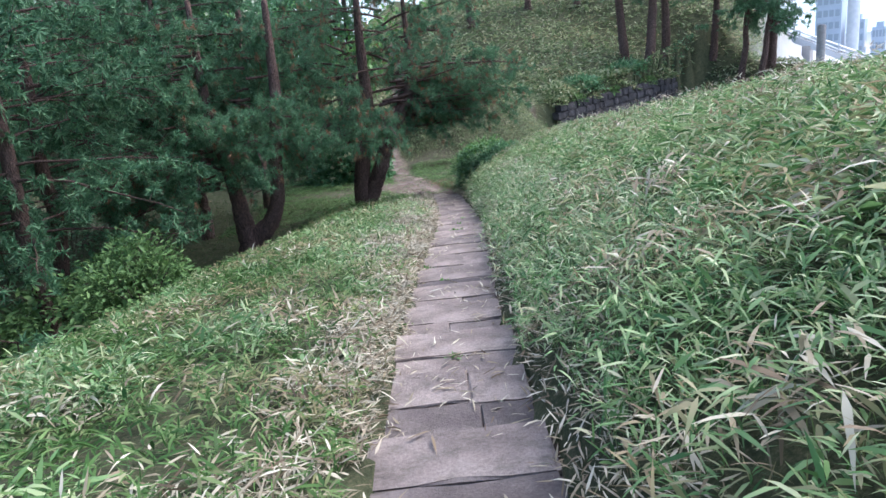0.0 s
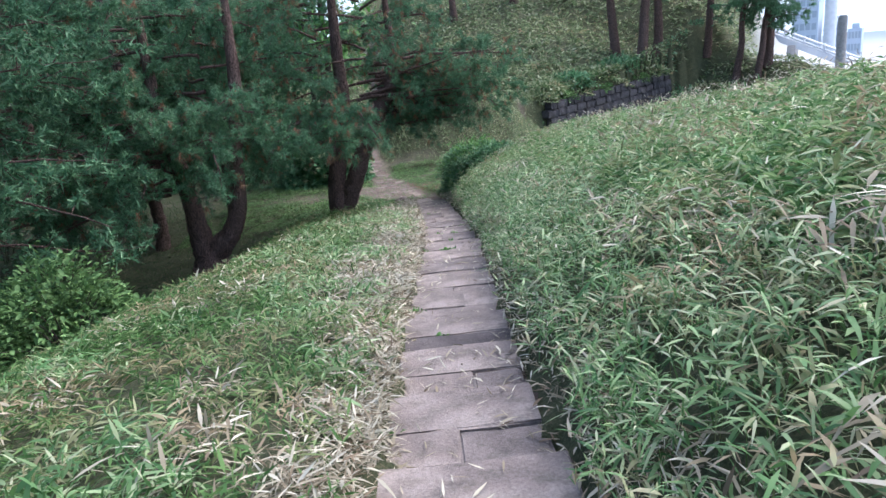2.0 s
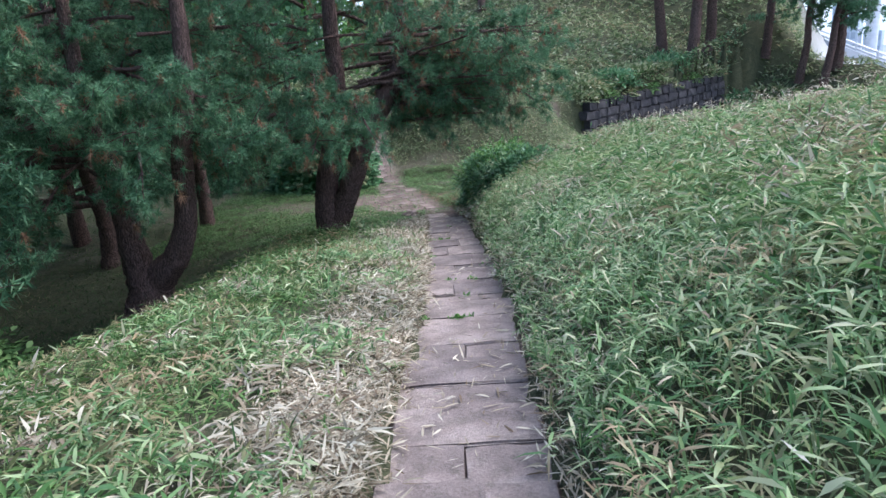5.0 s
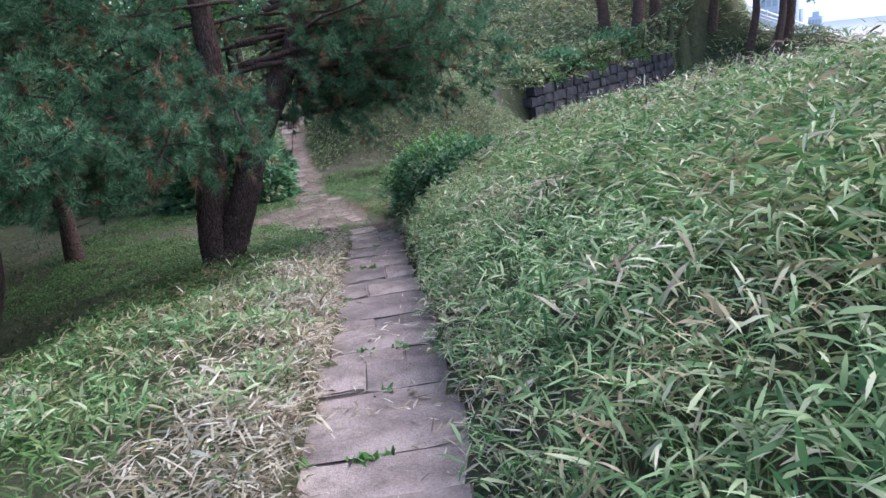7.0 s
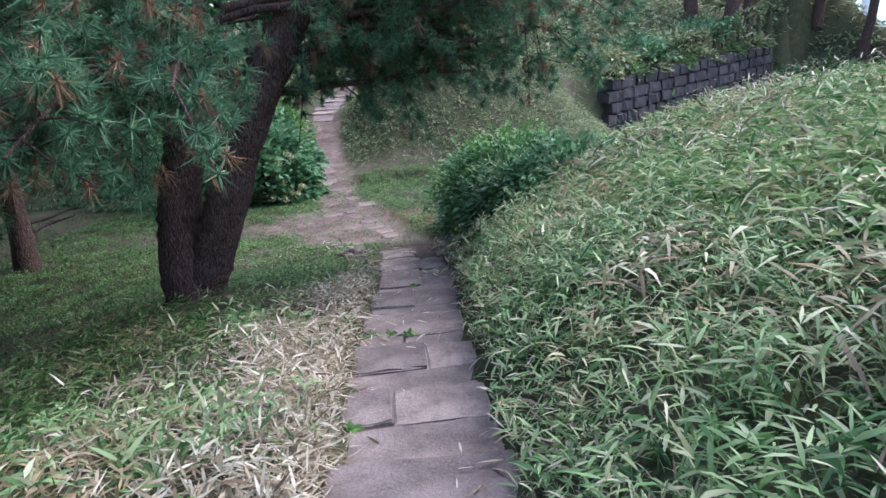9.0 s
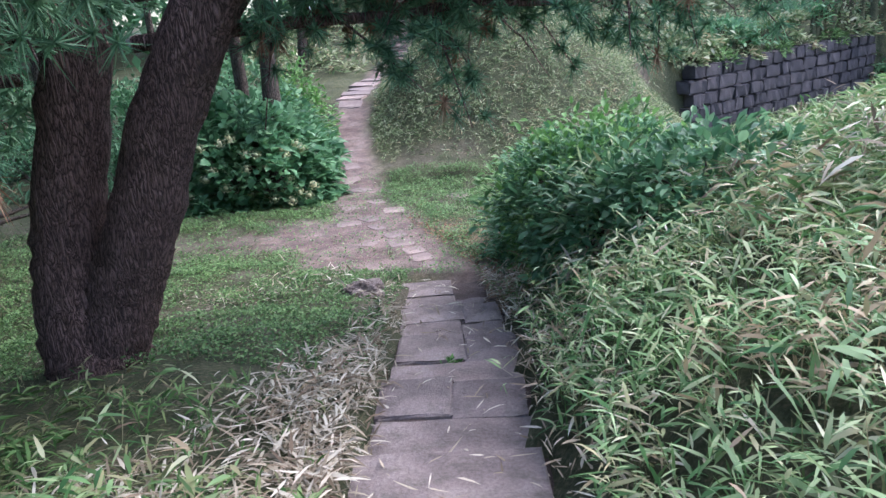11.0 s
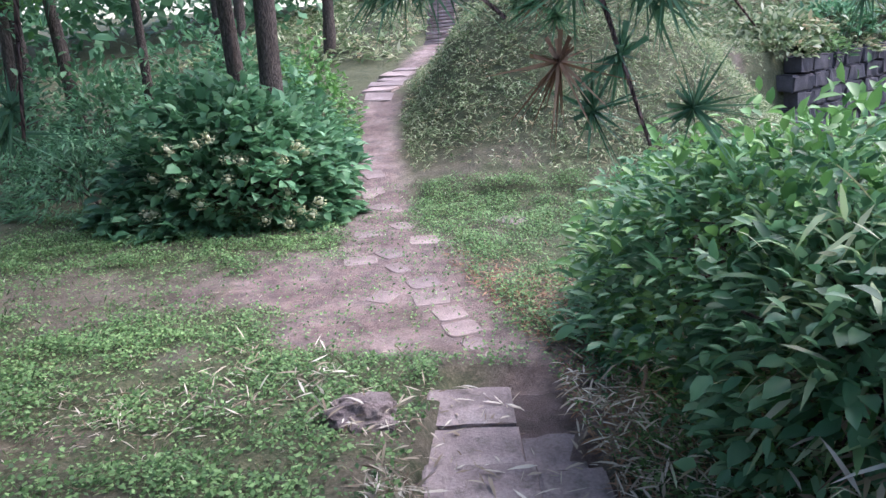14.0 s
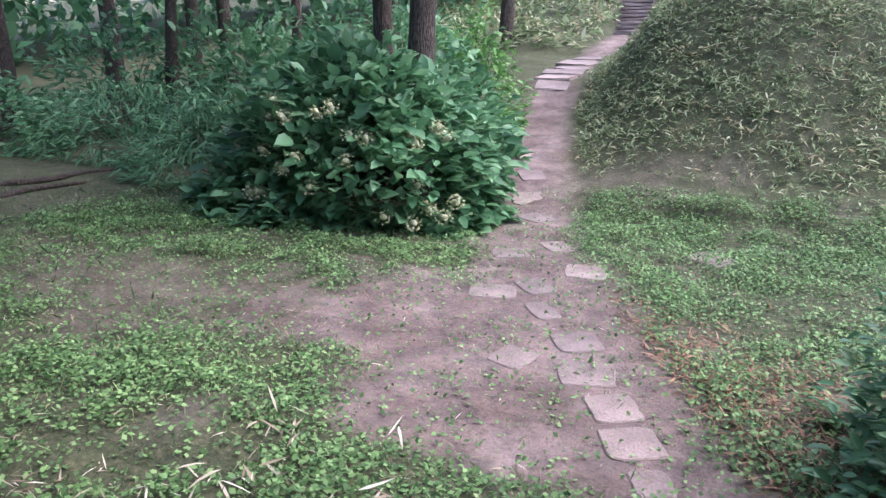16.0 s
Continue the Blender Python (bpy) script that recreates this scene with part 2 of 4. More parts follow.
DRY = leaf_material("dry_leaf", [(0.0, (0.17, 0.12, 0.085)), (0.35, (0.32, 0.27, 0.2)), (0.7, (0.49, 0.44, 0.36)), (1.0, (0.72, 0.68, 0.59))], 0.6, 0.15, 0.25, 0.6)
CREST = leaf_material("sunbleached_leaf", [(0.0, (0.12, 0.2, 0.08)), (0.4, (0.25, 0.34, 0.15)), (0.7, (0.41, 0.45, 0.25)), (1.0, (0.68, 0.64, 0.48))], 0.6, 0.35, 0.15, 0.4, 0.6)
CLOVER = leaf_material("low_weed_leaf", [(0.0, (0.045, 0.1, 0.04)), (0.5, (0.115, 0.22, 0.08)), (1.0, (0.24, 0.39, 0.16))], 0.55, 0.25, 0.2, 0.5)
# lawn green darkened so its colour carries the shade under the pines
LAWN = leaf_material("shade_darkened_lawn_blade", [(0.0, (0.02, 0.05, 0.018)), (0.5, (0.038, 0.095, 0.032)), (1.0, (0.08, 0.17, 0.06))], 0.65, 0.2, 0.15, 0.6, 0.12)
MOWN = leaf_material("clipped_hill_leaf", [(0.0, (0.08, 0.135, 0.065)), (0.4, (0.17, 0.24, 0.12)), (0.75, (0.31, 0.38, 0.22)), (1.0, (0.52, 0.53, 0.39))], 0.75, 0.32, 0.08, 0.5, 0.18)
BROAD = leaf_material("broad_leaf", [(0.0, (0.045, 0.125, 0.06)), (0.5, (0.095, 0.235, 0.115)), (0.85, (0.16, 0.33, 0.17)), (1.0, (0.25, 0.43, 0.24))], 0.45, 0.38, 0.35)
BRIGHT = leaf_material("bright_leaf", [(0.0, (0.06, 0.16, 0.05)), (0.6, (0.13, 0.3, 0.08)), (1.0, (0.22, 0.42, 0.13))], 0.45, 0.3)
NEEDLE = leaf_material("pine_needle", [(0.0, (0.045, 0.115, 0.06)), (0.5, (0.095, 0.22, 0.12)), (1.0, (0.21, 0.37, 0.21))], 0.5, 0.32, 0.3)
DEAD_NEEDLE = leaf_material("dead_pine_needle", [(0.0, (0.16, 0.08, 0.045)), (1.0, (0.34, 0.21, 0.13))], 0.7, 0.1)
PETAL = leaf_material("faded_petal", [(0.0, (0.28, 0.31, 0.17)), (0.6, (0.48, 0.5, 0.3)), (1.0, (0.6, 0.6, 0.43))], 0.7, 0.2)

GROUND, gn, gl, gb = material("ground_soil", 0.95, 0.15)
att = gn.new("ShaderNodeAttribute")
att.attribute_name = "bare"
soil_big = noise_node(gn, gl, 1.6, 6, 0.65)
soil_fine = noise_node(gn, gl, 38, 6, 0.75)
dirt = ramp(gn, [(0.3, (0.125, 0.094, 0.088)), (0.55, (0.21, 0.168, 0.162)), (0.75, (0.32, 0.272, 0.265))])
gl.new(soil_big.outputs["Fac"], dirt.inputs["Fac"])
litter = ramp(gn, [(0.35, (0.04, 0.05, 0.028)), (0.52, (0.075, 0.088, 0.05)), (0.68, (0.15, 0.135, 0.095))])
gl.new(soil_fine.outputs["Fac"], litter.inputs["Fac"])
grain = ramp(gn, [(0.3, (0.65, 0.63, 0.62)), (0.7, (1.2, 1.18, 1.16))])
gl.new(soil_fine.outputs["Fac"], grain.inputs["Fac"])
dirt_col = mix(gn, gl, "MULTIPLY", 0.75, dirt.outputs["Color"], grain.outputs["Color"])
quay = gn.new("ShaderNodeAttribute")
quay.attribute_name = "quay"
soil_col = mix(gn, gl, "MIX", att.outputs["Fac"], litter.outputs["Color"], dirt_col)
mid_n = noise_node(gn, gl, 5.0, 5, 0.7)
mid_r = ramp(gn, [(0.35, (0.6, 0.62, 0.6)), (0.65, (1.3, 1.22, 1.15))])
gl.new(mid_n.outputs["Fac"], mid_r.inputs["Fac"])
soil_col = mix(gn, gl, "MULTIPLY", 0.75, soil_col, mid_r.outputs["Color"])
gl.new(mix(gn, gl, "MIX", quay.outputs["Fac"], soil_col, (0.55, 0.56, 0.58)), gb.inputs["Base Color"])
bump(gn, gl, soil_fine.outputs["Fac"], gb, 0.8, 0.03)


# ---- mesh builders ----
def fast_mesh(name, verts, faces):
    """A mesh from arrays; every face has the same number of corners."""
    verts, faces = np.asarray(verts, np.float32), np.asarray(faces, np.int32)
    me = bpy.data.meshes.new(name)
    me.vertices.add(len(verts))
    me.vertices.foreach_set("co", verts.ravel())
    k = faces.shape[1]
    me.loops.add(faces.size)
    me.loops.foreach_set("vertex_index", faces.ravel())
    me.polygons.add(len(faces))
    me.polygons.foreach_set("loop_start", np.arange(len(faces), dtype=np.int32) * k)
    me.update(calc_edges=True)
    return me


def mesh_part(name, me, mat, parent=None, label=""):
    me.materials.append(mat)
    ob = new(name, me)
    if parent is not None:
        ob.parent = parent
    return tagged(ob, label)


def part(name, bm, mat, parent=None, label="", smooth=False):
    me = bpy.data.meshes.new(name)
    bm.to_mesh(me)
    bm.free()
    if smooth:
        me.polygons.foreach_set("use_smooth", [True] * len(me.polygons))
    return mesh_part(name, me, mat, parent, label)


def unit(v):
    return v / np.maximum(np.linalg.norm(v, axis=-1, keepdims=True), 1e-6)


def blades(base, along, length, width, droop, rng, cheap=False):
    """Many leaf blades: a pointed strip of six corners each, bending down towards its tip; cheap ones have four."""
    n = len(base)
    side = unit(np.cross(along, np.array([0, 0, 1.0]) + rng.normal(0, 0.35, (n, 3))))
    rows = []
    if cheap:
        for f, w in ((0, 0), (0.45, 0.55), (1, 0), (0.45, -0.55)):
            p = base + along * (length * f)[:, None] + side * (width * w)[:, None]
            p[:, 2] -= droop * length * f * f
            rows.append(p)
        return np.stack(rows, 1).reshape(-1, 3), np.arange(n * 4).reshape(-1, 4)
    for f, w in ((0, 0), (0.28, 0.5), (0.28, -0.5), (0.66, 0.36), (0.66, -0.36), (1, 0)):
        p = base + along * (length * f)[:, None] + side * (width * w)[:, None]
        p[:, 2] -= droop * length * f * f
        rows.append(p)
    verts = np.stack(rows, 1).reshape(-1, 3)
    cell = np.array([[0, 2, 1], [1, 2, 3], [2, 4, 3], [3, 4, 5]])
    faces = (np.arange(n)[:, None, None] * 6 + cell).reshape(-1, 3)
    return verts, faces


def join(pieces):
    verts, faces, at = [], [], 0
    for v, f in pieces:
        verts.append(v)
        faces.append(f + at)
        at += len(v)
    return np.concatenate(verts), np.concatenate(faces)


def tube(points, radii, sides=10, rough=0.0, seed=0, close=True):
    """A tapered tube along a bent line, with a rough skin."""
    pts = np.array(points, float)
    rng = np.random.default_rng(seed)
    fwd = unit(np.gradient(pts, axis=0))
    ref = np.array([0.0, 1.0, 0.13])
    a = unit(np.cross(fwd, ref))
    b = np.cross(fwd, a)
    ang = np.linspace(0, 2 * math.pi, sides, endpoint=False)
    r = np.array(radii, float)[:, None] * (1 + rough * rng.normal(0, 1, (len(pts), sides)))
    v = pts[:, None] + r[..., None] * (np.cos(ang)[None, :, None] * a[:, None] + np.sin(ang)[None, :, None] * b[:, None])
    i, j = np.meshgrid(np.arange(len(pts) - 1), np.arange(sides), indexing="ij")
    j2 = (j + 1) % sides
    q0, q1, q2, q3 = i * sides + j, i * sides + j2, (i + 1) * sides + j2, (i + 1) * sides + j
    f = np.concatenate([np.stack([q0, q1, q2], -1).reshape(-1, 3), np.stack([q0, q2, q3], -1).reshape(-1, 3)])
    v = v.reshape(-1, 3)
    if close:
        v = np.concatenate([v, pts[-1:] + fwd[-1:] * radii[-1]])
        top, tip = (len(pts) - 1) * sides, len(v) - 1
        f = np.concatenate([f, [[top + k, top + (k + 1) % sides, tip] for k in range(sides)]])
    return v, f


def bend(points, n):
    """A smooth line of n points through the given ones."""
    p = np.array(points, float)
    s = np.linspace(0, len(p) - 1, n)
    i = np.clip(s.astype(int), 0, len(p) - 2)
    f = (s - i)[:, None]
    g = np.gradient(p, axis=0)
    h00, h10, h01, h11 = 2 * f**3 - 3 * f**2 + 1, f**3 - 2 * f**2 + f, -2 * f**3 + 3 * f**2, f**3 - f**2
    return h00 * p[i] + h10 * g[i] + h01 * p[i + 1] + h11 * g[i + 1]


def slab_bm(lx, ly, lz, rng, bevel=0.018, wobble=0.012):
    """A worn stone slab with uneven rounded edges; its top lies at z = 0."""
    bm = bmesh.new()
    bmesh.ops.create_cube(bm, size=1)
    for v in bm.verts:
        v.co = Vector((v.co.x * lx, v.co.y * ly, (v.co.z - 0.5) * lz))
    bmesh.ops.subdivide_edges(bm, edges=[e for e in bm.edges if abs(e.verts[0].co.z - e.verts[1].co.z) < 1e-4 and abs(e.verts[0].co.x - e.verts[1].co.x) > 0.1], cuts=3, use_grid_fill=True)
    bmesh.ops.bevel(bm, geom=[e for e in bm.edges if e.calc_face_angle(0) > 0.8], offset=bevel, segments=2, affect="EDGES")
    for v in bm.verts:
        v.co += Vector((rng.normal(0, wobble), rng.normal(0, wobble), rng.normal(0, wobble * 0.4)))
    return bm


# ---- ground: one sheet to the horizon ----
def axis(lo, hi, step, reach):
    """Even steps in the middle, growing outwards."""
    mid = np.arange(lo, hi + 1e-6, step)
    out = [step]
    while sum(out) < reach:
        out.append(out[-1] * 1.22)
    grow = np.cumsum(out)
    return np.concatenate([(lo - grow)[::-1], mid, hi + grow])


gx, gy = axis(-9, 10.5, 0.12, 900), axis(-23, 15.5, 0.12, 900)
GX, GY = np.meshgrid(gx, gy, indexing="ij")
GZ = ground_z(GX, GY)
ni, nj = GX.shape
ii, jj = np.meshgrid(np.arange(ni - 1), np.arange(nj - 1), indexing="ij")
quads = np.stack([ii * nj + jj, (ii + 1) * nj + jj, (ii + 1) * nj + jj + 1, ii * nj + jj + 1], -1).reshape(-1, 4)
ground_me = fast_mesh("ground", np.stack([GX, GY, GZ], -1).reshape(-1, 3), quads)
ground_me.polygons.foreach_set("use_smooth", [True] * len(ground_me.polygons))
ground_me.attributes.new("bare", "FLOAT", "POINT").data.foreach_set("value", bare(GX, GY).ravel().astype(np.float32))
quay_part = np.maximum(sstep(17, 20, GX - 0.15 * GY) * (1 - sstep(0, 8, GY - 1.2 * GX + 4)), sstep(0.38, 0.44, (GX - 0.3) / np.maximum(GY + 18, 1)) * sstep(21, 25, GY))
ground_me.attributes.new("quay", "FLOAT", "POINT").data.foreach_set("value", quay_part.ravel().astype(np.float32))
tagged(mesh_part("ground", ground_me, GROUND), "sloping park ground with trodden brown soil and leaf litter", "ground", kind="structure")

# ---- stone stairs ----
rng = np.random.default_rng(11)
stairs = tagged(new("stone_stairs"), "worn grey stone steps descending a grassy bank, strewn with dry leaves", "stairs", kind="structure")
for i in range(-13, 18):
    y = -0.59 - (17 - i) * STEP_RUN
    z = -y * STEP_RISE / STEP_RUN
    turn = -math.atan2(float(stair_x(y) - stair_x(y - STEP_RUN)), STEP_RUN)
    wide = 0.85 + rng.uniform(-0.03, 0.03)
    if i > 15:
        wide = 0.82
    front, back = 0.43 + rng.uniform(-0.03, 0.03), 0.0
    back = STEP_RUN - front + 0.02
    rows = [(y - front / 2, front, rng.random() < (0.7 if i < 15 else 0.5 if i == 15 else 0.0)), (y - front - back / 2, back, i < 16 and rng.random() < 0.55)]
    bed = part("bed", slab_bm(wide + 0.04, STEP_RUN - 0.05, 0.2, rng, 0.03, 0.012), PACKED, stairs, "dark packed soil between the slabs")
    bed.matrix_basis = pose(float(stair_x(y - 0.44)), y - 0.44, z - 0.024, 0, 0, math.degrees(turn))
    for yy, deep, whole in rows:
        cx = float(stair_x(yy)) + rng.uniform(-0.02, 0.02)
        if whole:
            spans = [(-wide / 2, wide / 2)]
        else:
            cut = rng.uniform(-0.14, 0.16) if i < 15 else rng.uniform(0.04, 0.12)
            spans = [(-wide / 2, cut - 0.002), (cut + 0.002, wide / 2)]
        for a, b in spans:
            drop = 0.0
            if i == 17 and a > 0:
                drop = 0.025 if deep == front else 0.012
            ob = part("slab", slab_bm(b - a, deep - 0.008, 0.2, rng, 0.011, 0.007), SLAB if deep == front or i > 12 or rng.random() < 0.6 else DARKER_SLAB, stairs)
            ob.matrix_basis = pose(cx + (a + b) / 2, yy, z - drop + rng.uniform(-0.008, 0.002), rng.uniform(-0.5, 0.5), -0.5 + rng.uniform(-0.5, 0.5), math.degrees(turn) + rng.uniform(-0.6, 0.6))

# ---- flat stones let into the path ----
for x, y, lx, ly, turn in ((-0.9, 0.18, 0.16, 0.18, 24), (-1.03, 0.44, 0.25, 0.24, 30), (-1.18, 0.71, 0.24, 0.25, 32), (-1.39, 1.0, 0.28, 0.28, 20), (-1.55, 1.38, 0.25, 0.26, 34), (-1.82, 1.01, 0.24, 0.22, 75),
                           (-1.89, 1.76, 0.16, 0.28, 40), (-2.09, 2.2, 0.22, 0.3, 44), (-2.33, 1.95, 0.3, 0.26, 20), (-1.84, 2.69, 0.3, 0.3, 10), (-2.25, 3.25, 0.22, 0.28, 40), (-2.55, 2.88, 0.28, 0.24, 30), (-2.75, 4.15, 0.28, 0.34, 60),
                           (-3.05, 4.75, 0.3, 0.34, 20), (-3.22, 5.35, 0.28, 0.3, 30), (-3.5, 6.0, 0.3, 0.3, 40), (-1.0, 3.5, 0.28, 0.34, 59)):
    lx, ly = lx * 1.12, ly * 1.08
    bm = bmesh.new()
    ring = [bm.verts.new((lx / 2 * math.copysign(abs(math.cos(a)) ** 0.34, math.cos(a)) * rng.uniform(0.92, 1.06), ly / 2 * math.copysign(abs(math.sin(a)) ** 0.34, math.sin(a)) * rng.uniform(0.92, 1.06), 0)) for a in np.linspace(0.1, 6.283 + 0.1, 14, endpoint=False)]
    top = bm.faces.new(ring)
    ext = bmesh.ops.extrude_face_region(bm, geom=[top])
    if not top.is_valid:
        bm.faces.new(ring)
    for v in ext["geom"]:
        if isinstance(v, bmesh.types.BMVert):
            v.co.z -= 0.09
    bmesh.ops.recalc_face_normals(bm, faces=bm.faces)
    bmesh.ops.bevel(bm, geom=[e for e in bm.edges if all(v.co.z > -0.01 for v in e.verts)], offset=0.007, segments=1, affect="EDGES")
    ob = part("stepping_stone", bm, TRODDEN_SLAB)
    high = sum(gz(x + a * lx * 0.4, y + b * ly * 0.4) for a in (-1, 0, 1) for b in (-1, 0, 1)) / 9
    ob.matrix_basis = pose(x, y, high + 0.009, math.degrees(math.atan2(float(stair_z(y + 0.1)) - float(stair_z(y - 0.1)), 0.2)), rng.uniform(-0.6, 0.6), turn)
    tagged(ob, "flat pale stone let into the trodden soil", "stepping stone", "stones of the path")

# the slabs where the path climbs
climb = tagged(new("path_steps"), "broken stone slabs on the eroded soil path up the slope", "steps", kind="structure")
for y, w, deep in ((8.7, 0.55, 0.34), (9.15, 0.66, 0.38), (9.65, 0.7, 0.42), (10.2, 0.7, 0.42), (10.75, 0.72, 0.44), (11.4, 0.62, 0.4)):
    ob = part("slab", slab_bm(w, deep, 0.16, rng, 0.015, 0.012), PALE_SLAB, climb)
    x = float(stair_x(y)) + rng.uniform(-0.06, 0.06)
    ob.matrix_basis = pose(x, y, gz(x, y) + 0.03, math.degrees(math.atan2(gz(x, y + 0.15) - gz(x, y - 0.15), 0.3)), rng.uniform(-2, 2), rng.uniform(-12, 12))

# the far stairs
far_stairs = tagged(new("far_stairs"), "long straight flight of pale steps climbing the far slope", "stairs", kind="structure")
for k in range(24):
    y = 14.8 + k * 0.36
    ob = part("tread", slab_bm(0.85, 0.34, 0.07, rng, 0.012, 0.01), PALE_SLAB, far_stairs)
    ob.matrix_basis = pose(float(stair_x(y)), y, float(stair_z(y)) + 0.06, 0, rng.uniform(-1, 1), rng.uniform(-2, 2))

# rough stone at the foot of the stairs
bm = bmesh.new()
bmesh.ops.create_icosphere(bm, subdivisions=4, radius=1)
for v in bm.verts:
    p = v.co.copy()
    k = 1 + 0.35 * noise.noise(p * 1.6) + 0.16 * noise.noise(p * 5) + 0.07 * noise.noise(p * 12)
    v.co = Vector((p.x * 0.2 * k, p.y * 0.15 * k, p.z * 0.12 * k))
rock = part("rock", bm, ROCK)
rock.matrix_basis = pose(-1.26, -1.15, gz(-1.26, -1.15) + 0.03, 0, 0, 25)
tagged(rock, "rough weathered grey rock in the low weeds", "rock")

# ---- dark stone wall ----
wall = tagged(new("wall_stone"), "low dark masonry retaining wall of rough stone blocks under bushes", "wall", kind="structure")
wx, wy, ux, uy = 3.56, 10.83, 0.72, 0.69
wrng = np.random.default_rng(5)
wall_turn = math.degrees(math.atan2(uy, ux))
for row in range(6):
    s = 0.2 + (0.2 if row % 2 else 0)
    while s < 9.6:
        w = wrng.uniform(0.42, 0.8)
        h = 0.34
        bm = slab_bm(w - 0.02, 0.4, h - 0.015, wrng, 0.03, 0.02)
        ob = part("block", bm, WALL_STONE, wall)
        ob.matrix_basis = pose(wx + ux * (s + w / 2), wy + uy * (s + w / 2), -0.42 + 0.34 * row + 0.035 * s, wrng.uniform(-2, 2), 0, wall_turn)
        s += w


# ---- bamboo grass ----
def scatter(n, x0, x1, y0, y1, accept, seed, beside=False):
    """Random places that accept() keeps; beside: x counts from the middle line of the stairs."""
    r = np.random.default_rng(seed)
    x, y = r.uniform(x0, x1, n), r.uniform(y0, y1, n)
    if beside:
        x = x + stair_x(y)
    ok = r.random(n) < accept(x, y)
    return x[ok], y[ok], r


def shoots(x, y, r, height, leaves, length, width, droop=0.35, spread=1.0, cheap=False):
    """Short canes, each with a fan of leaf blades at its top."""
    n = len(x)
    h = r.uniform(*height, n)
    lean = r.normal(0, 0.28, (n, 2)) * h[:, None]
    top = np.stack([x + lean[:, 0], y + lean[:, 1], ground_z(x, y) + h], 1)
    base = np.repeat(top, leaves, 0)
    m = len(base)
    base[:, 2] -= r.uniform(0, 0.5, m) * np.repeat(h, leaves)
    az = np.repeat(r.uniform(0, 6.283, n), leaves) + np.tile(np.linspace(0, 6.283 * (leaves - 1) / leaves, leaves), n) + r.normal(0, 0.35, m)
    el = r.normal(0.45, 0.4, m)
    along = np.stack([np.cos(az) * np.cos(el) * spread, np.sin(az) * np.cos(el) * spread, np.sin(el)], 1)
    ln = r.uniform(*length, m) * r.choice([0.6, 1.0, 1.0, 1.15], m)
    return blades(base, unit(along), ln, ln * r.uniform(*width, m), droop * r.uniform(0.3, 1.8, m), r, cheap)


def stems(x, y, r, height):
    n = len(x)
    h = r.uniform(*height, n)
    base = np.stack([x, y, ground_z(x, y) - 0.03], 1)
    along = unit(np.stack([r.normal(0, 0.25, n), r.normal(0, 0.25, n), np.ones(n)], 1))
    return blades(base, along, h, np.full(n, 0.006), np.zeros(n), r)


def stuff(name, pieces, mat, label, category):
    v, f = join(pieces)
    return tagged(mesh_part(name, fast_mesh(name, v, f), mat), label, category, kind="stuff")


def uphill(x, y):
    d = x - stair_x(y)
    edge = 0.5 + 0.1 * value_noise(x, y, 0.5, 31)
    thin = (1 - sstep(1.2, 4.5, d)) * 0.6 + 0.4
    end = 1 - sstep(-4.0, -2.0, y - 1.4 * np.clip(d - 1.5, 0, 3.6))
    return np.where((d > edge) & (d < 10), thin * end * (0.75 + 0.4 * value_noise(x, y, 0.6, 32)), 0)


def dryness(x, y):
    return 0.5 + 0.55 * value_noise(x, y, 1.1, 41) + 0.35 * value_noise(x, y, 0.4, 42)


x, y, r = scatter(62000, 0.4, 4.2, -26, 4.5, uphill, 21, True)
close = x - stair_x(y) < 1.5
big = [shoots(x[close], y[close], r, (0.06, 0.36), 7, (0.05, 0.14), (0.08, 0.14))]
v, f = shoots(x[~close], y[~close], r, (0.08, 0.36), 7, (0.06, 0.16), (0.09, 0.15), cheap=True)
big.append((v, np.concatenate([f[:, [0, 1, 2]], f[:, [0, 2, 3]]])))
stuff("bamboo_grass", big, SASA, "dense green dwarf bamboo grass with pale-edged leaves covering the bank", "bamboo grass")


def bleached(x, y):
    d = x - stair_x(y)
    return np.clip(uphill(x, y) * 2, 0, 1) * sstep(0.8, 2.2, d + 0.5 * value_noise(x, y, 0.8, 35)) * np.clip(0.75 + 0.5 * value_noise(x, y, 0.35, 36), 0.1, 1)


x2, y2, r2 = scatter(42000, 0.8, 10, -26, 5.2, bleached, 20, True)
stuff("bleached_bamboo_grass", [shoots(x2, y2, r2, (0.08, 0.27), 6, (0.06, 0.15), (0.09, 0.15), cheap=True)], CREST, "pale half-dry bamboo grass over the crest of the bank", "bamboo grass")
# dead pale clumps standing in the green
cr = np.random.default_rng(38)
clumps = []
for k in range(230):
    cy = cr.uniform(-23, 0)
    cx = float(stair_x(cy)) + (cr.uniform(0.9, 5.0) if k < 150 else cr.uniform(-3.6, -0.9))
    if cx < stair_x(cy) and cy > -6:
        continue
    n = int(cr.integers(18, 80))
    px, py = cx + cr.normal(0, 0.11, n), cy + cr.normal(0, 0.13, n)
    base = np.stack([px, py, ground_z(px, py) + (cr.uniform(0.16, 0.32) if k < 150 else 0.1) + cr.uniform(-0.06, 0.05, n)], 1)
    along = unit(np.stack([cr.normal(0, 1, n), cr.normal(0, 1, n), cr.normal(0.25, 0.4, n)], 1))
    ln = cr.uniform(0.07, 0.23, n)
    clumps.append(blades(base, along, ln, ln * cr.uniform(0.07, 0.13, n), cr.uniform(0.1, 0.7, n), cr))
stuff("dead_grass_clumps", clumps, DRY, "dead pale clumps of bamboo grass standing in the green bank", "dry grass")
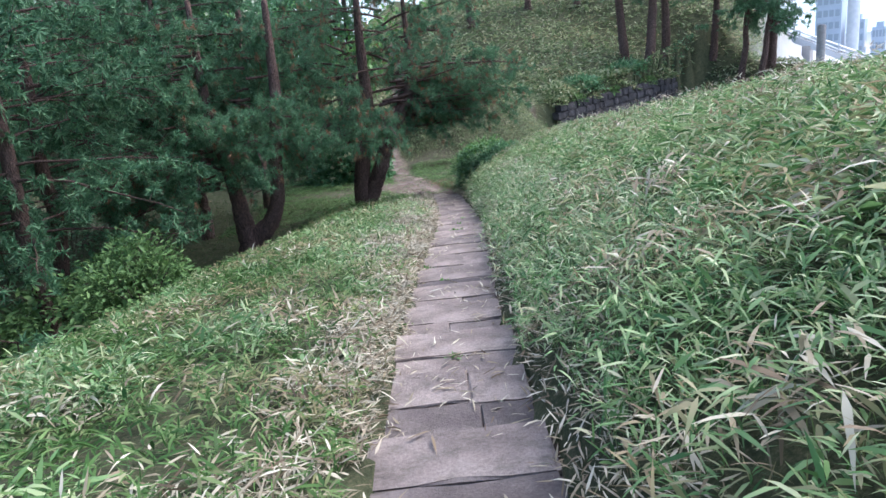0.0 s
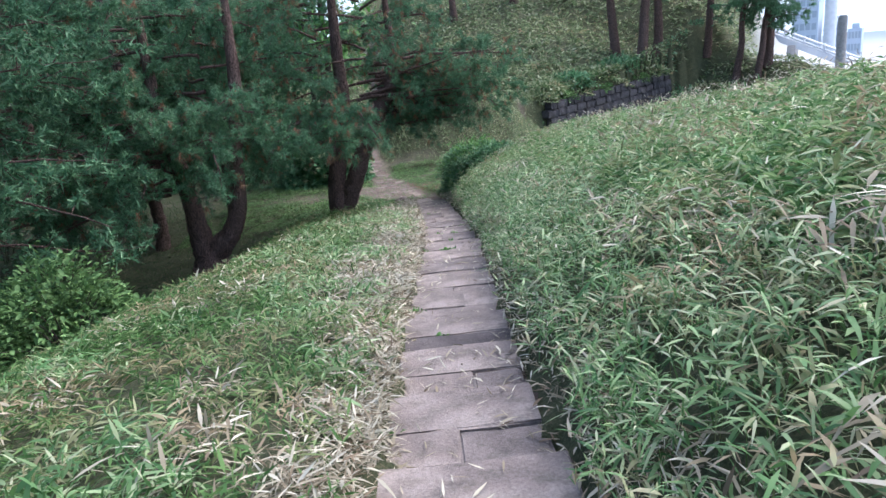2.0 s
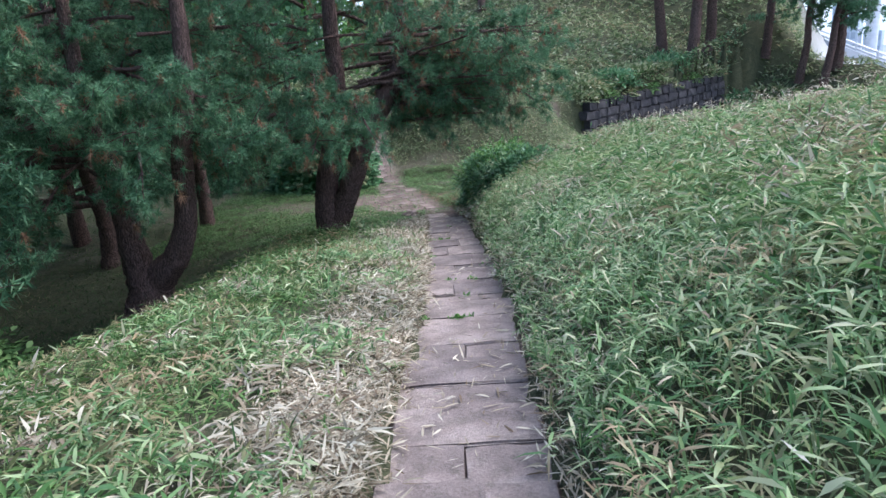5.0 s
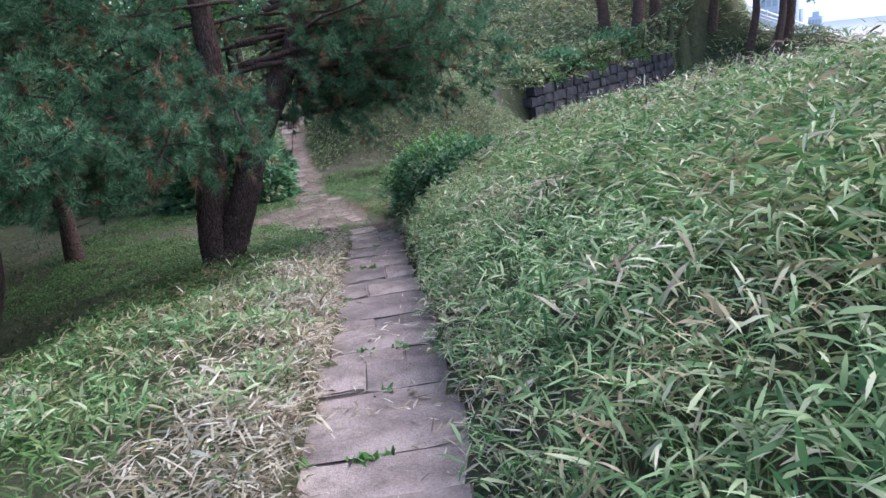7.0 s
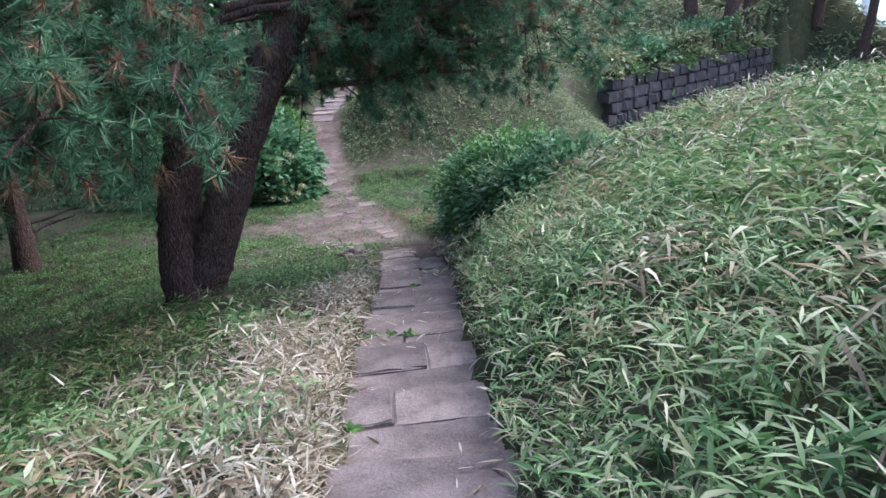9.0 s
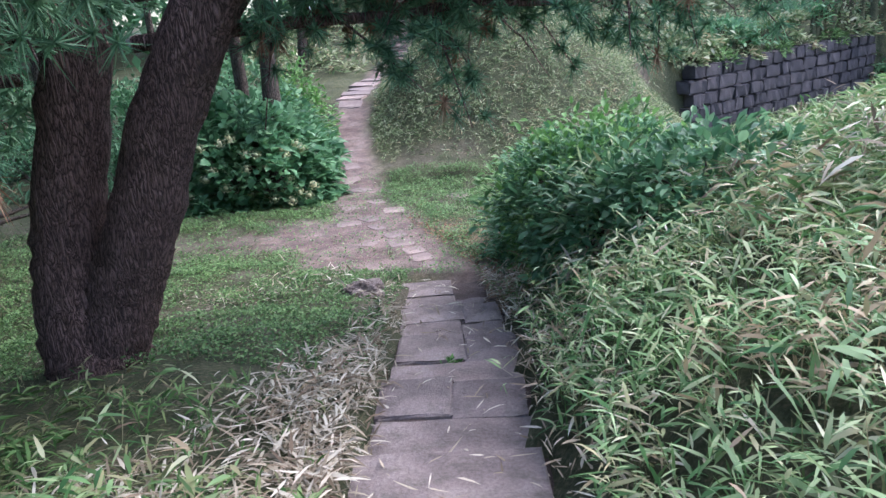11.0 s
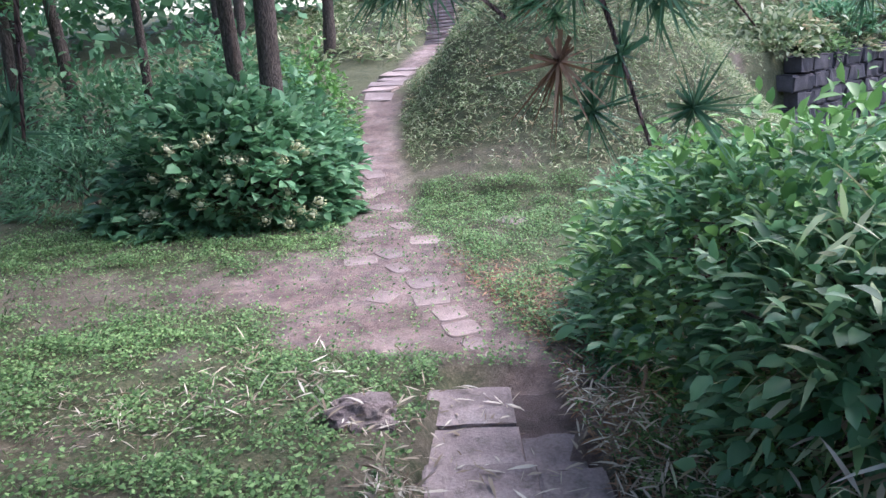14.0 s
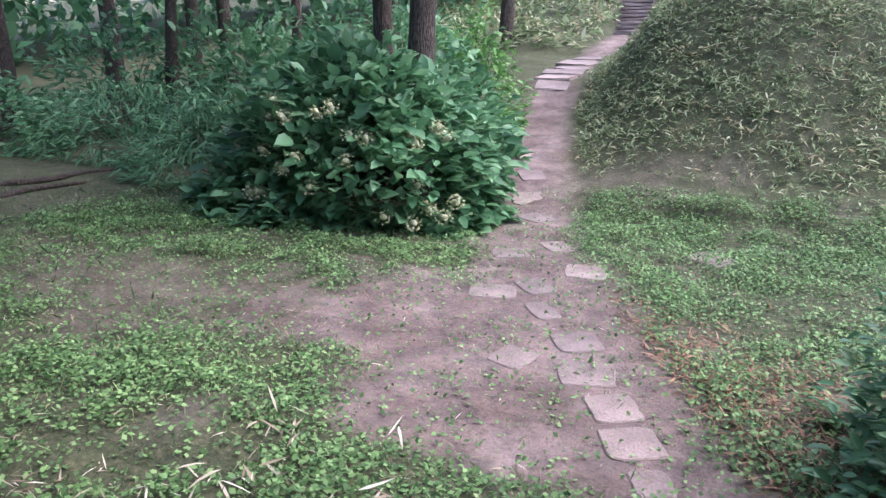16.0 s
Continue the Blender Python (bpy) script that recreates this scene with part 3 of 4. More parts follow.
stuff("bamboo_grass_stems", [stems(x[::3], y[::3], r, (0.1, 0.32))], SASA_LOW, "thin canes of the dwarf bamboo grass", "bamboo stems")


def shoulder(x, y):
    e = stair_x(y) - x
    edge = 0.52 + 0.1 * value_noise(x, y, 0.5, 33)
    straw = np.exp(-((e - 0.85) / 0.4) ** 2) * sstep(-15.5, -13.0, y) * 0.75
    end = 1 - sstep(-5.0, -2.8, y + 0.2 * e)
    wide = 1 - sstep(interp(y, [-13, -9], [3.8, 2.6]), interp(y, [-13, -9], [5.4, 3.8]), e)
    return np.where(e > edge, (1 - straw) * end * wide * (0.7 + 0.4 * value_noise(x, y, 0.7, 34)), 0)


def as_tris(v, f):
    return v, np.concatenate([f[:, [0, 1, 2]], f[:, [0, 2, 3]]])


x, y, r = scatter(42000, -6, 0, -26, 0, shoulder, 22, True)
close = stair_x(y) - x < 1.7
short = [shoots(x[close], y[close], r, (0.05, 0.2), 6, (0.06, 0.13), (0.09, 0.15)), as_tris(*shoots(x[~close], y[~close], r, (0.05, 0.2), 6, (0.06, 0.13), (0.1, 0.16), cheap=True))]
stuff("short_bamboo_grass", short, SASA_LOW, "short yellowish-green bamboo grass on the shoulder of the bank", "bamboo grass")


def green_tufts(x, y):
    e = stair_x(y) - x
    patch = sstep(0.1, 0.5, value_noise(x, y, 0.55, 37) + 0.4 * value_noise(x, y, 0.2, 39))
    return np.where(e > 0.62, patch * (1 - sstep(-5.5, -3.5, y)) * (1 - sstep(interp(y, [-13, -9], [3.4, 1.8]), interp(y, [-13, -9], [4.6, 3.0]), e)), 0)


x, y, r = scatter(15000, -4.8, -0.5, -26, -3.4, green_tufts, 44, True)
stuff("green_tufts", [shoots(x, y, r, (0.08, 0.24), 6, (0.07, 0.17), (0.1, 0.16))], SASA, "fresh green tufts of bamboo grass standing in the short growth", "bamboo grass")

# ---- dry leaves ----
def fallen(x, y, r, length, lift=0.05, width=(0.065, 0.125), up=0.25, cheap=False):
    n = len(x)
    base = np.stack([x, y, ground_z(x, y) + r.uniform(0.0, lift, n)], 1)
    az, el = r.uniform(0, 6.283, n), r.normal(up, 0.25, n)
    along = np.stack([np.cos(az) * np.cos(el), np.sin(az) * np.cos(el), np.sin(el)], 1)
    ln = r.uniform(*length, n)
    return blades(base, along, ln, ln * r.uniform(*width, n), r.uniform(-0.1, 0.5, n), r, cheap)


def straw_band(x, y):
    e = stair_x(y) - x
    mid = 0.66 + 0.1 * np.sin(y * 0.9)
    broad = interp(y, [-26, -17, -14.5, -10, -4.8, -2.8, 0], [0.15, 0.2, 0.34, 0.38, 0.4, 0.14, 0.05])
    left = (1 - 0.94 * sstep(-3.8, -2.2, y)) * np.exp(-((e - mid) / broad) ** 2) * (e > 0.39)
    right = 0.4 * np.exp(-((-e - 0.62) / 0.16) ** 2)
    patches = 0.55 * np.clip(dryness(x, y) - 0.75, 0, 1) * (e > 0.5) * (e < 4.5)
    return np.clip(left + right + patches, 0, 1) * (1 - sstep(-1.2, 0.2, y)) * sstep(-27, -14, y + 3)


x, y, r = scatter(44000, -5, 1.3, -26, 0.3, straw_band, 23, True)
pieces = [fallen(x, y, r, (0.06, 0.15), 0.1)]
r = np.random.default_rng(123)
y = r.uniform(-25, 0, 120000)
x = stair_x(y) - r.uniform(0.4, 1.7, 120000)
ok = r.random(120000) < straw_band(x, y) * np.clip(0.7 + 0.9 * value_noise(x, y, 0.45, 47), 0.2, 1)
pieces.append(fallen(x[ok], y[ok], r, (0.05, 0.16), 0.15))
y = r.uniform(-25, -0.4, 9000)
x = stair_x(y) + r.uniform(0.38, 0.75, 9000)
ok = r.random(9000) < np.clip(0.75 + 0.8 * value_noise(x, y, 0.5, 48), 0, 1)
pieces.append(fallen(x[ok], y[ok], r, (0.05, 0.14), 0.14))

y = r.uniform(-25, -1.8, 16000)
x = stair_x(y) - r.uniform(0.36, 0.62, 16000)
ok = r.random(16000) < np.clip(0.6 + 0.9 * value_noise(x, y, 0.5, 49), 0, 1)
pieces.append(as_tris(*fallen(x[ok], y[ok], r, (0.05, 0.13), 0.1, cheap=True)))
x, y = r.normal(-2.75, 0.4, 420), r.normal(-1.3, 0.2, 420)
pieces.append(as_tris(*fallen(x, y, r, (0.04, 0.09), 0.07, cheap=True)))


def brown_uphill(x, y):
    d = x - stair_x(y)
    return np.where((d > 0.6) & (d < 7), 0.07 + 0.2 * sstep(1.5, 3.5, d) + 0.9 * np.clip(dryness(x, y) - 0.78, 0, 1), 0) * (1 - sstep(-1.0, 1.0, y))


x, y, r2 = scatter(30000, 0.3, 8, -26, 1, brown_uphill, 24, True)
v, f = fallen(x, y, r2, (0.07, 0.15), 0.1, (0.07, 0.12), 0.4)
v[:, 2] += np.repeat(r2.uniform(0.1, 0.36, len(x)), 6)
pieces.append((v, f))


def litter_spot(x, y):
    return 0.4 * ((np.abs(x - stair_x(y)) < 0.5) & (y < -0.6)) * np.clip(0.6 + 1.3 * value_noise(x, y, 0.35, 45), 0, 1)


x, y, r3 = scatter(8000, -0.55, 0.55, -25, 0, litter_spot, 25, True)
v, f = fallen(x, y, r3, (0.05, 0.15), 0.01, (0.06, 0.14), 0.05)
step_top = np.floor((-y - 0.59) / STEP_RUN)
tread = (0.59 + step_top * STEP_RUN) * STEP_RISE / STEP_RUN
v[:, 2] += np.repeat(tread + 0.012 - ground_z(x, y), 6)
pieces.append((v, f))
x, y, r4 = scatter(4500, -8, 1.5, -2.5, 5, lambda a, b: 0.2 + 0.8 * (value_noise(a, b, 0.5, 46) > 0.35), 26)
pieces.append(fallen(x, y, r4, (0.03, 0.09), 0.012, (0.05, 0.1), 0.1))
stuff("dry_leaves", pieces, DRY, "pale dry bamboo leaves lying beside and on the steps", "dry leaves")


# ---- small weeds in the joints of the steps ----
jr = np.random.default_rng(63)
jp = []
for k in range(46):
    lip = -0.59 - STEP_RUN * jr.integers(0, 20)
    back = jr.choice([0.44, 0.88])
    side = jr.choice([-0.4, -0.1, 0.05, 0.36]) + jr.normal(0, 0.06)
    n = 22
    cy, cx = lip - back + jr.normal(0, 0.02, n), float(stair_x(lip - back)) + side + jr.normal(0, 0.035, n)
    base = np.stack([cx, cy, np.full(n, -lip * STEP_RISE / STEP_RUN - 0.02)], 1)
    along = unit(np.stack([jr.normal(0, 0.6, n), jr.normal(0, 0.6, n), jr.uniform(0.4, 1.2, n)], 1))
    ln = jr.uniform(0.03, 0.085, n)
    jp.append(blades(base, along, ln, ln * jr.uniform(0.25, 0.5, n), jr.uniform(0, 0.6, n), jr))
stuff("joint_weeds", jp, BRIGHT, "small green weeds growing in the joints of the steps", "weeds")

# ---- low weeds on the flat ----
def weeds(x, y):
    d = np.abs(x - stair_x(y))
    area = sstep(-5.5, -2.0, y - 0.2 * (x + 2)) * (1 - sstep(5.5, 7.0, y))
    return np.where((y < -0.2) & (d < interp(y, [-1.6, -0.8], [0.5, 0.36])), 0, area * (1 - 0.86 * bare(x, y)) * np.clip(0.62 + 0.6 * value_noise(x, y, 0.9, 51) + 0.9 * value_noise(x, y, 0.22, 52), 0.2, 1))


def small_leaves(x, y, r, size, lift):
    n = len(x)
    base = np.stack([x, y, ground_z(x, y) + r.uniform(0.0, lift, n)], 1)
    az, el = r.uniform(0, 6.283, n), r.normal(0.25, 0.3, n)
    along = np.stack([np.cos(az) * np.cos(el), np.sin(az) * np.cos(el), np.sin(el)], 1)
    ln = r.uniform(*size, n)
    side = unit(np.cross(along, np.array([0, 0, 1.0]) + r.normal(0, 0.3, (n, 3)))) * (ln * r.uniform(0.28, 0.42, n))[:, None]
    mid = base + along * (ln * 0.5)[:, None]
    v = np.stack([base, mid + side, base + along * ln[:, None], mid - side], 1).reshape(-1, 3)
    return v, np.arange(len(v)).reshape(-1, 4)


x, y, r = scatter(320000, -7.0, 1.8, -3.4, 5.0, weeds, 27)
stuff("low_weeds", [small_leaves(x, y, r, (0.013, 0.037), 0.02 + 0.07 * np.clip(0.5 + value_noise(x, y, 0.22, 52), 0, 1))], CLOVER, "low green clover and weeds around the trodden soil", "weeds")


x, y, r = scatter(52000, -7, 2.0, -4, 5, weeds, 127)
stuff("short_grass", [fallen(x, y, r, (0.025, 0.075), 0.01, (0.07, 0.12), 0.9, True)], SASA_LOW, "thin short grass among the low weeds", "grass")


def litter_zone(x, y):
    right_of = (x - stair_x(y) - 0.35) / 0.5
    return np.exp(-((right_of - 0.7) ** 2) * 0.6) * (x > stair_x(y) + 0.4) * sstep(-2.2, -1.2, y) * (1 - sstep(1.2, 2.6, y)) * 0.9


x, y, r = scatter(30000, -1.8, 1.2, -2.4, 2.6, litter_zone, 128)
stuff("brown_litter", [fallen(x, y, r, (0.03, 0.1), 0.03, (0.08, 0.16), 0.12)], DEAD_NEEDLE, "brown rotting leaf litter under the shrub beside the steps", "leaf litter")


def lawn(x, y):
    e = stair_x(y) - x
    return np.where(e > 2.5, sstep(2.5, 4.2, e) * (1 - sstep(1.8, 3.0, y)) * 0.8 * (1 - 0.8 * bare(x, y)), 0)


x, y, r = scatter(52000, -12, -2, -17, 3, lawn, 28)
stuff("grass", [fallen(x, y, r, (0.06, 0.14), 0.02, (0.06, 0.1), 0.7, True)], LAWN, "rough mown grass in the hollow, coloured dark for the shade of the pines", "grass")


# ---- clipped growth on the far slopes ----
def far_growth(x, y):
    d = np.abs(x - stair_x(y))
    across, along = -(x - 3.35) * 0.69 + (y - 10.9) * 0.72, (x - 3.35) * 0.72 + (y - 10.9) * 0.69
    wallside = (across < 0.02) & (across > -0.5) & (along > -0.2) & (along < 10)
    return np.where((d > 0.5 + 0.12 * value_noise(x, y, 0.4, 61)) & ~wallside, sstep(4.4, 6.0, y + 0.25 * np.clip(x, -3, 3)) * (1 - 0.9 * bare(x, y)), 0)


x, y, r = scatter(42000, -4.2, 8, 3.9, 16, far_growth, 29)
stuff("clipped_bamboo_grass", [shoots(x, y, r, (0.02, 0.12), 4, (0.06, 0.13), (0.14, 0.2), cheap=True)], MOWN, "clipped olive-green bamboo grass on the rounded mound and far slope", "bamboo grass")
x, y, r = scatter(17000, -12, 22, 12, 36, far_growth, 30)
stuff("far_bamboo_grass", [shoots(x, y, r, (0.05, 0.25), 4, (0.16, 0.34), (0.22, 0.32), cheap=True)], MOWN, "rough clipped growth on the distant slope", "bamboo grass")


# ---- pines ----
def needle_tufts(centre, axis_dir, r, count, length, spread, width=0.004):
    """Tufts of needles: each a spray about its twig's direction."""
    n = len(centre)
    base = np.repeat(centre, count, 0)
    dirs = unit(np.repeat(axis_dir, count, 0) * spread + r.normal(0, 0.75, (n * count, 3)))
    ln = r.uniform(*length, n * count)
    side = unit(np.cross(dirs, r.normal(0, 1, (n * count, 3)))) * width
    back = base - dirs * (r.uniform(0, 0.06, n * count))[:, None]
    tip = base + dirs * ln[:, None]
    tip[:, 2] -= 0.12 * ln
    v = np.stack([back - side, back + side, tip], 1).reshape(-1, 3)
    f = np.arange(len(v)).reshape(-1, 3)
    return v, f


def limb_line(start, direction, length, sag, r, n=9, wander=0.08):
    d = np.array(direction, float)
    d /= np.linalg.norm(d)
    s = np.linspace(0, 1, n)
    p = np.array(start)[None] + d[None] * (s * length)[:, None]
    p[:, 2] -= sag * length * s * s
    w = np.cumsum(r.normal(0, wander * length / n, (n, 3)), 0)
    w[0] = 0
    return p + w


def pine(name, label, stems_spec, limbs, seed, bark=PINE_BARK, tuft_count=30, tuft_len=(0.09, 0.17), tuft_width=0.0065, dead=0.07, twigs=17, per_twig=8, bare_limbs=()):
    """stems_spec: lists of (points, radii); limbs: (start, direction, length, sag, radius)."""
    r = np.random.default_rng(seed)
    tree = tagged(new(name), label, "tree")
    foot = np.array(stems_spec[0][0][0], float)
    tree.matrix_basis = Matrix.Translation(foot)
    for pts, radii in stems_spec:
        line = bend(pts, 46) - foot
        rad = np.interp(np.linspace(0, 1, 46), np.linspace(0, 1, len(radii)), radii)
        line[1:-1] += r.normal(0, 0.006, (44, 3))
        me = fast_mesh("trunk", *tube(line, rad, 28, 0.035, seed))
        mesh_part("trunk", me, bark, tree)
    tuft_at, tuft_dir = [], []
    for start, direction, length, sag, radius in limbs:
        line = limb_line(start, direction, length, sag, r) - foot
        wood = [tube(line, np.linspace(radius, radius * 0.25, len(line)), 7, 0.05, seed)]
        for k in range(twigs):
            s = r.uniform(0.25, 1.0)
            idx = min(int(s * (len(line) - 1)), len(line) - 2)
            at = lerp(line[idx], line[idx + 1], s * (len(line) - 1) - idx)
            fwd = unit(line[idx + 1] - line[idx])
            td = unit(fwd * 0.7 + r.normal(0, 0.75, 3) + np.array([0, 0, 0.05]))
            tl = limb_line(at, td, r.uniform(0.3, 0.75) * min(1.0, length / 1.6), r.uniform(-0.1, 0.35), r, 6, 0.1)
            wood.append(tube(tl[[0, 2, 5]], [0.011, 0.008, 0.004], 3, 0.0, seed, False))
            for q in range(per_twig):
                f = r.uniform(0.35, 1.0)
                j = min(int(f * 5), 4)
                p = lerp(tl[j], tl[j + 1], f * 5 - j) + r.normal(0, 0.05, 3)
                tuft_at.append(p)
                tuft_dir.append(unit(tl[j + 1] - tl[j] + r.normal(0, 0.25, 3)))
        mesh_part("limb", fast_mesh("limb", *join(wood)), bark, tree)
    for start, direction, length, sag, radius in bare_limbs:
        line = limb_line(start, direction, length, sag, r, 12, 0.16) - foot
        wood = [tube(line, np.linspace(radius, 0.006, 12), 6, 0.06, seed)]
        for k in range(13):
            i = r.integers(3, 12)
            sub_line = limb_line(line[i], unit(line[min(i + 1, 11)] - line[i - 1]) + r.normal(0, 0.6, 3), r.uniform(0.2, 0.55), 0.3, r, 7, 0.25)
            wood.append(tube(sub_line, np.linspace(0.009, 0.003, 7), 4, 0, seed))
        mesh_part("bare_limb", fast_mesh("bare_limb", *join(wood)), bark, tree, "twisted bare dark branch")
    at, dr = np.array(tuft_at), np.array(tuft_dir)
    brown = r.random(len(at)) < dead
    mesh_part("crown", fast_mesh("crown", *needle_tufts(at[~brown], dr[~brown], r, tuft_count, tuft_len, 0.55, tuft_width)), NEEDLE, tree, "blue-green needle tufts")
    if brown.any():
        hang = dr[brown] * 0.3 + np.array([0, 0, -0.9])
        mesh_part("dead_needles", fast_mesh("dead_needles", *needle_tufts(at[brown], hang, r, tuft_count, tuft_len, 1.1, tuft_width)), DEAD_NEEDLE, tree, "hanging brown dead needles")
    return tree


def around(x, y, z, n, length, seed, up=0.1, az=(0, 6.283), sag=0.15, radius=0.035, height=0.0):
    """Limbs going out from a stem, spread over a height."""
    r = np.random.default_rng(seed)
    return [((x, y, z + height * k / max(n - 1, 1)), (math.cos(a), math.sin(a), up + r.normal(0, 0.12)), r.uniform(0.65, 1.1) * length, sag * r.uniform(0.4, 1.6), radius * r.uniform(0.7, 1.2))
            for k, a in enumerate(r.uniform(*az, n))]


# twin-stemmed pine beside the stairs
bx, by = -2.48, -3.2
bz = gz(bx, by) - 0.06
left_stem = ([(bx, by, bz), (bx - 0.06, by, bz + 0.35), (bx - 0.06, by + 0.02, bz + 0.85), (bx + 0.05, by + 0.05, bz + 1.4), (bx + 0.34, by + 0.1, bz + 2.6), (bx + 0.36, by + 0.2, bz + 4.2), (bx + 0.45, by + 0.3, bz + 6.5)],
             [0.35, 0.28, 0.22, 0.205, 0.185, 0.13, 0.05])
right_stem = ([(bx + 0.1, by, bz + 0.25), (bx + 0.26, by, bz + 0.6), (bx + 0.46, by + 0.02, bz + 1.0), (bx + 0.8, by + 0.06, bz + 1.78), (bx + 1.24, by + 0.15, bz + 2.55), (bx + 1.6, by + 0.35, bz + 3.4), (bx + 1.6, by + 0.5, bz + 5.6)],
              [0.23, 0.22, 0.21, 0.195, 0.18, 0.12, 0.05])
limbs = [((bx + 0.6, by + 0.06, bz + 2.05), (1.0, 0.25, 0.12), 2.4, 0.1, 0.05), ((bx + 0.9, by + 0.1, bz + 2.4), (1.0, 0.7, 0.05), 2.6, 0.12, 0.05),
         ((bx + 0.9, by + 0.1, bz + 2.5), (0.55, 1.0, 0.05), 2.8, 0.14, 0.05), ((bx + 1.1, by + 0.3, bz + 2.9), (1.0, -0.15, 0.12), 2.0, 0.06, 0.045), ((bx + 1.2, by + 0.3, bz + 3.2), (1.0, 0.1, 0.1), 2.6, 0.12, 0.045), ((bx + 1.2, by + 0.3, bz + 3.3), (0.7, 0.8, 0.1), 2.6, 0.12, 0.045), ((bx + 1.3, by + 0.3, bz + 3.7), (1.0, 0.35, 0.1), 2.7, 0.12, 0.045),
         ((bx - 0.1, by, bz + 1.9), (-0.9, -0.7, 0.08), 2.0, 0.25, 0.04),
         ((bx - 0.1, by, bz + 2.5), (-0.6, -1.0, 0.05), 2.2, 0.2, 0.04), ((bx - 0.1, by, bz + 2.1), (-1.0, 0.1, 0.1), 2.2, 0.2, 0.04)]
limbs += [((bx + 0.6, by, bz + 2.3), (1.0, 0.3, 0.14), 2.5, 0.08, 0.04), ((bx + 1.2, by + 0.3, bz + 3.0), (1.0, 0.3, 0.06), 3.6, 0.1, 0.045), ((bx + 1.2, by + 0.3, bz + 3.6), (1.0, 0.15, 0.08), 3.4, 0.1, 0.045), ((bx + 1.2, by + 0.3, bz + 3.3), (1.0, 0.6, 0.05), 3.6, 0.1, 0.045), ((bx + 0.6, by, bz + 2.3), (1.0, 0.2, 0.15), 3.0, 0.1, 0.045),
          ((bx + 0.7, by, bz + 2.8), (1.0, -0.1, 0.14), 3.0, 0.1, 0.045), ((bx + 0.8, by, bz + 2.9), (1.0, 0.1, 0.1), 3.2, 0.1, 0.045), ((bx + 0.8, by, bz + 3.2), (1.0, 0.45, 0.1), 3.0, 0.1, 0.04),
          ((bx - 0.1, by, bz + 2.2), (-1.0, -0.35, 0.1), 2.3, 0.2, 0.035), ((bx, by, bz + 2.6), (0.45, -1.0, -0.1), 2.5, 0.12, 0.04),
          ((bx, by, bz + 2.75), (0.3, -1.0, -0.1), 2.6, 0.12, 0.04), ((bx + 0.1, by, bz + 2.7), (0.6, -1.0, -0.08), 2.4, 0.12, 0.04), ((bx - 0.1, by, bz + 2.7), (0.0, -1.0, -0.08), 2.5, 0.12, 0.04), ((bx - 0.1, by, bz + 2.6), (-0.3, -1.0, -0.05), 2.4, 0.12, 0.04)]
limbs += [((bx + 1.2, by + 0.2, bz + 2.75), (1.0, 0.25, 0.0), 2.7, 0.1, 0.04), ((bx + 1.2, by + 0.2, bz + 2.85), (1.0, 0.42, 0.0), 3.0, 0.1, 0.04), ((bx + 1.1, by + 0.1, bz + 2.7), (1.0, 0.0, 0.12), 2.3, 0.06, 0.045), ((bx + 1.1, by + 0.1, bz + 2.9), (1.0, 0.4, 0.1), 2.4, 0.08, 0.045),
          ((bx + 0.45, by, bz + 2.75), (0.4, -1.0, -0.05), 3.0, 0.08, 0.04), ((bx + 0.4, by, bz + 2.7), (0.1, -1.0, -0.05), 2.9, 0.08, 0.04), ((bx + 1.2, by + 0.2, bz + 3.1), (0.8, 0.8, 0.06), 2.6, 0.08, 0.04), ((bx + 0.4, by, bz + 2.6), (0.1, -1.0, 0.0), 3.3, 0.16, 0.04), ((bx + 0.2, by, bz + 2.5), (-0.25, -1.0, 0.02), 3.3, 0.16, 0.04)]
limbs += around(bx - 0.1, by + 0.15, bz + 2.7, 17, 3.0, 3, 0.15, height=3.2) + around(bx + 1.0, by + 0.4, bz + 3.0, 15, 3.2, 4, 0.15, height=2.6)
pine("pine_tree", "twin-stemmed pine with furrowed dark bark beside the foot of the steps", [left_stem, right_stem], limbs, 31, tuft_width=0.005, tuft_count=30, dead=0.13,
     bare_limbs=[((-0.9, -3.2, 3.0), (1.0, 0.9, -0.25), 2.4, 0.05, 0.025), ((-0.8, -3.2, 3.1), (1.0, 0.45, -0.2), 2.6, 0.08, 0.025), ((-0.9, -3.1, 3.2), (0.7, 1.0, -0.2), 2.0, 0.08, 0.02)])

# forked pine down in the hollow
fx, fy = -4.85, -6.2
fz = gz(fx, fy) - 0.08
s1 = ([(fx, fy, fz), (fx + 0.06, fy, fz + 0.45), (fx - 0.05, fy, fz + 0.9), (fx - 0.1, fy, fz + 1.6), (fx - 0.25, fy + 0.1, fz + 2.5), (fx - 0.5, fy + 0.2, fz + 3.6), (fx - 0.5, fy + 0.3, fz + 6.2)], [0.42, 0.34, 0.23, 0.18, 0.16, 0.13, 0.06])
s2 = ([(fx + 0.08, fy, fz + 0.3), (fx + 0.28, fy, fz + 0.65), (fx + 0.65, fy - 0.02, fz + 1.0), (fx + 0.9, fy, fz + 1.55), (fx + 0.98, fy + 0.1, fz + 2.6), (fx + 1.2, fy + 0.2, fz + 3.8), (fx + 1.3, fy + 0.3, fz + 6.0)], [0.28, 0.26, 0.2, 0.17, 0.16, 0.14, 0.07])
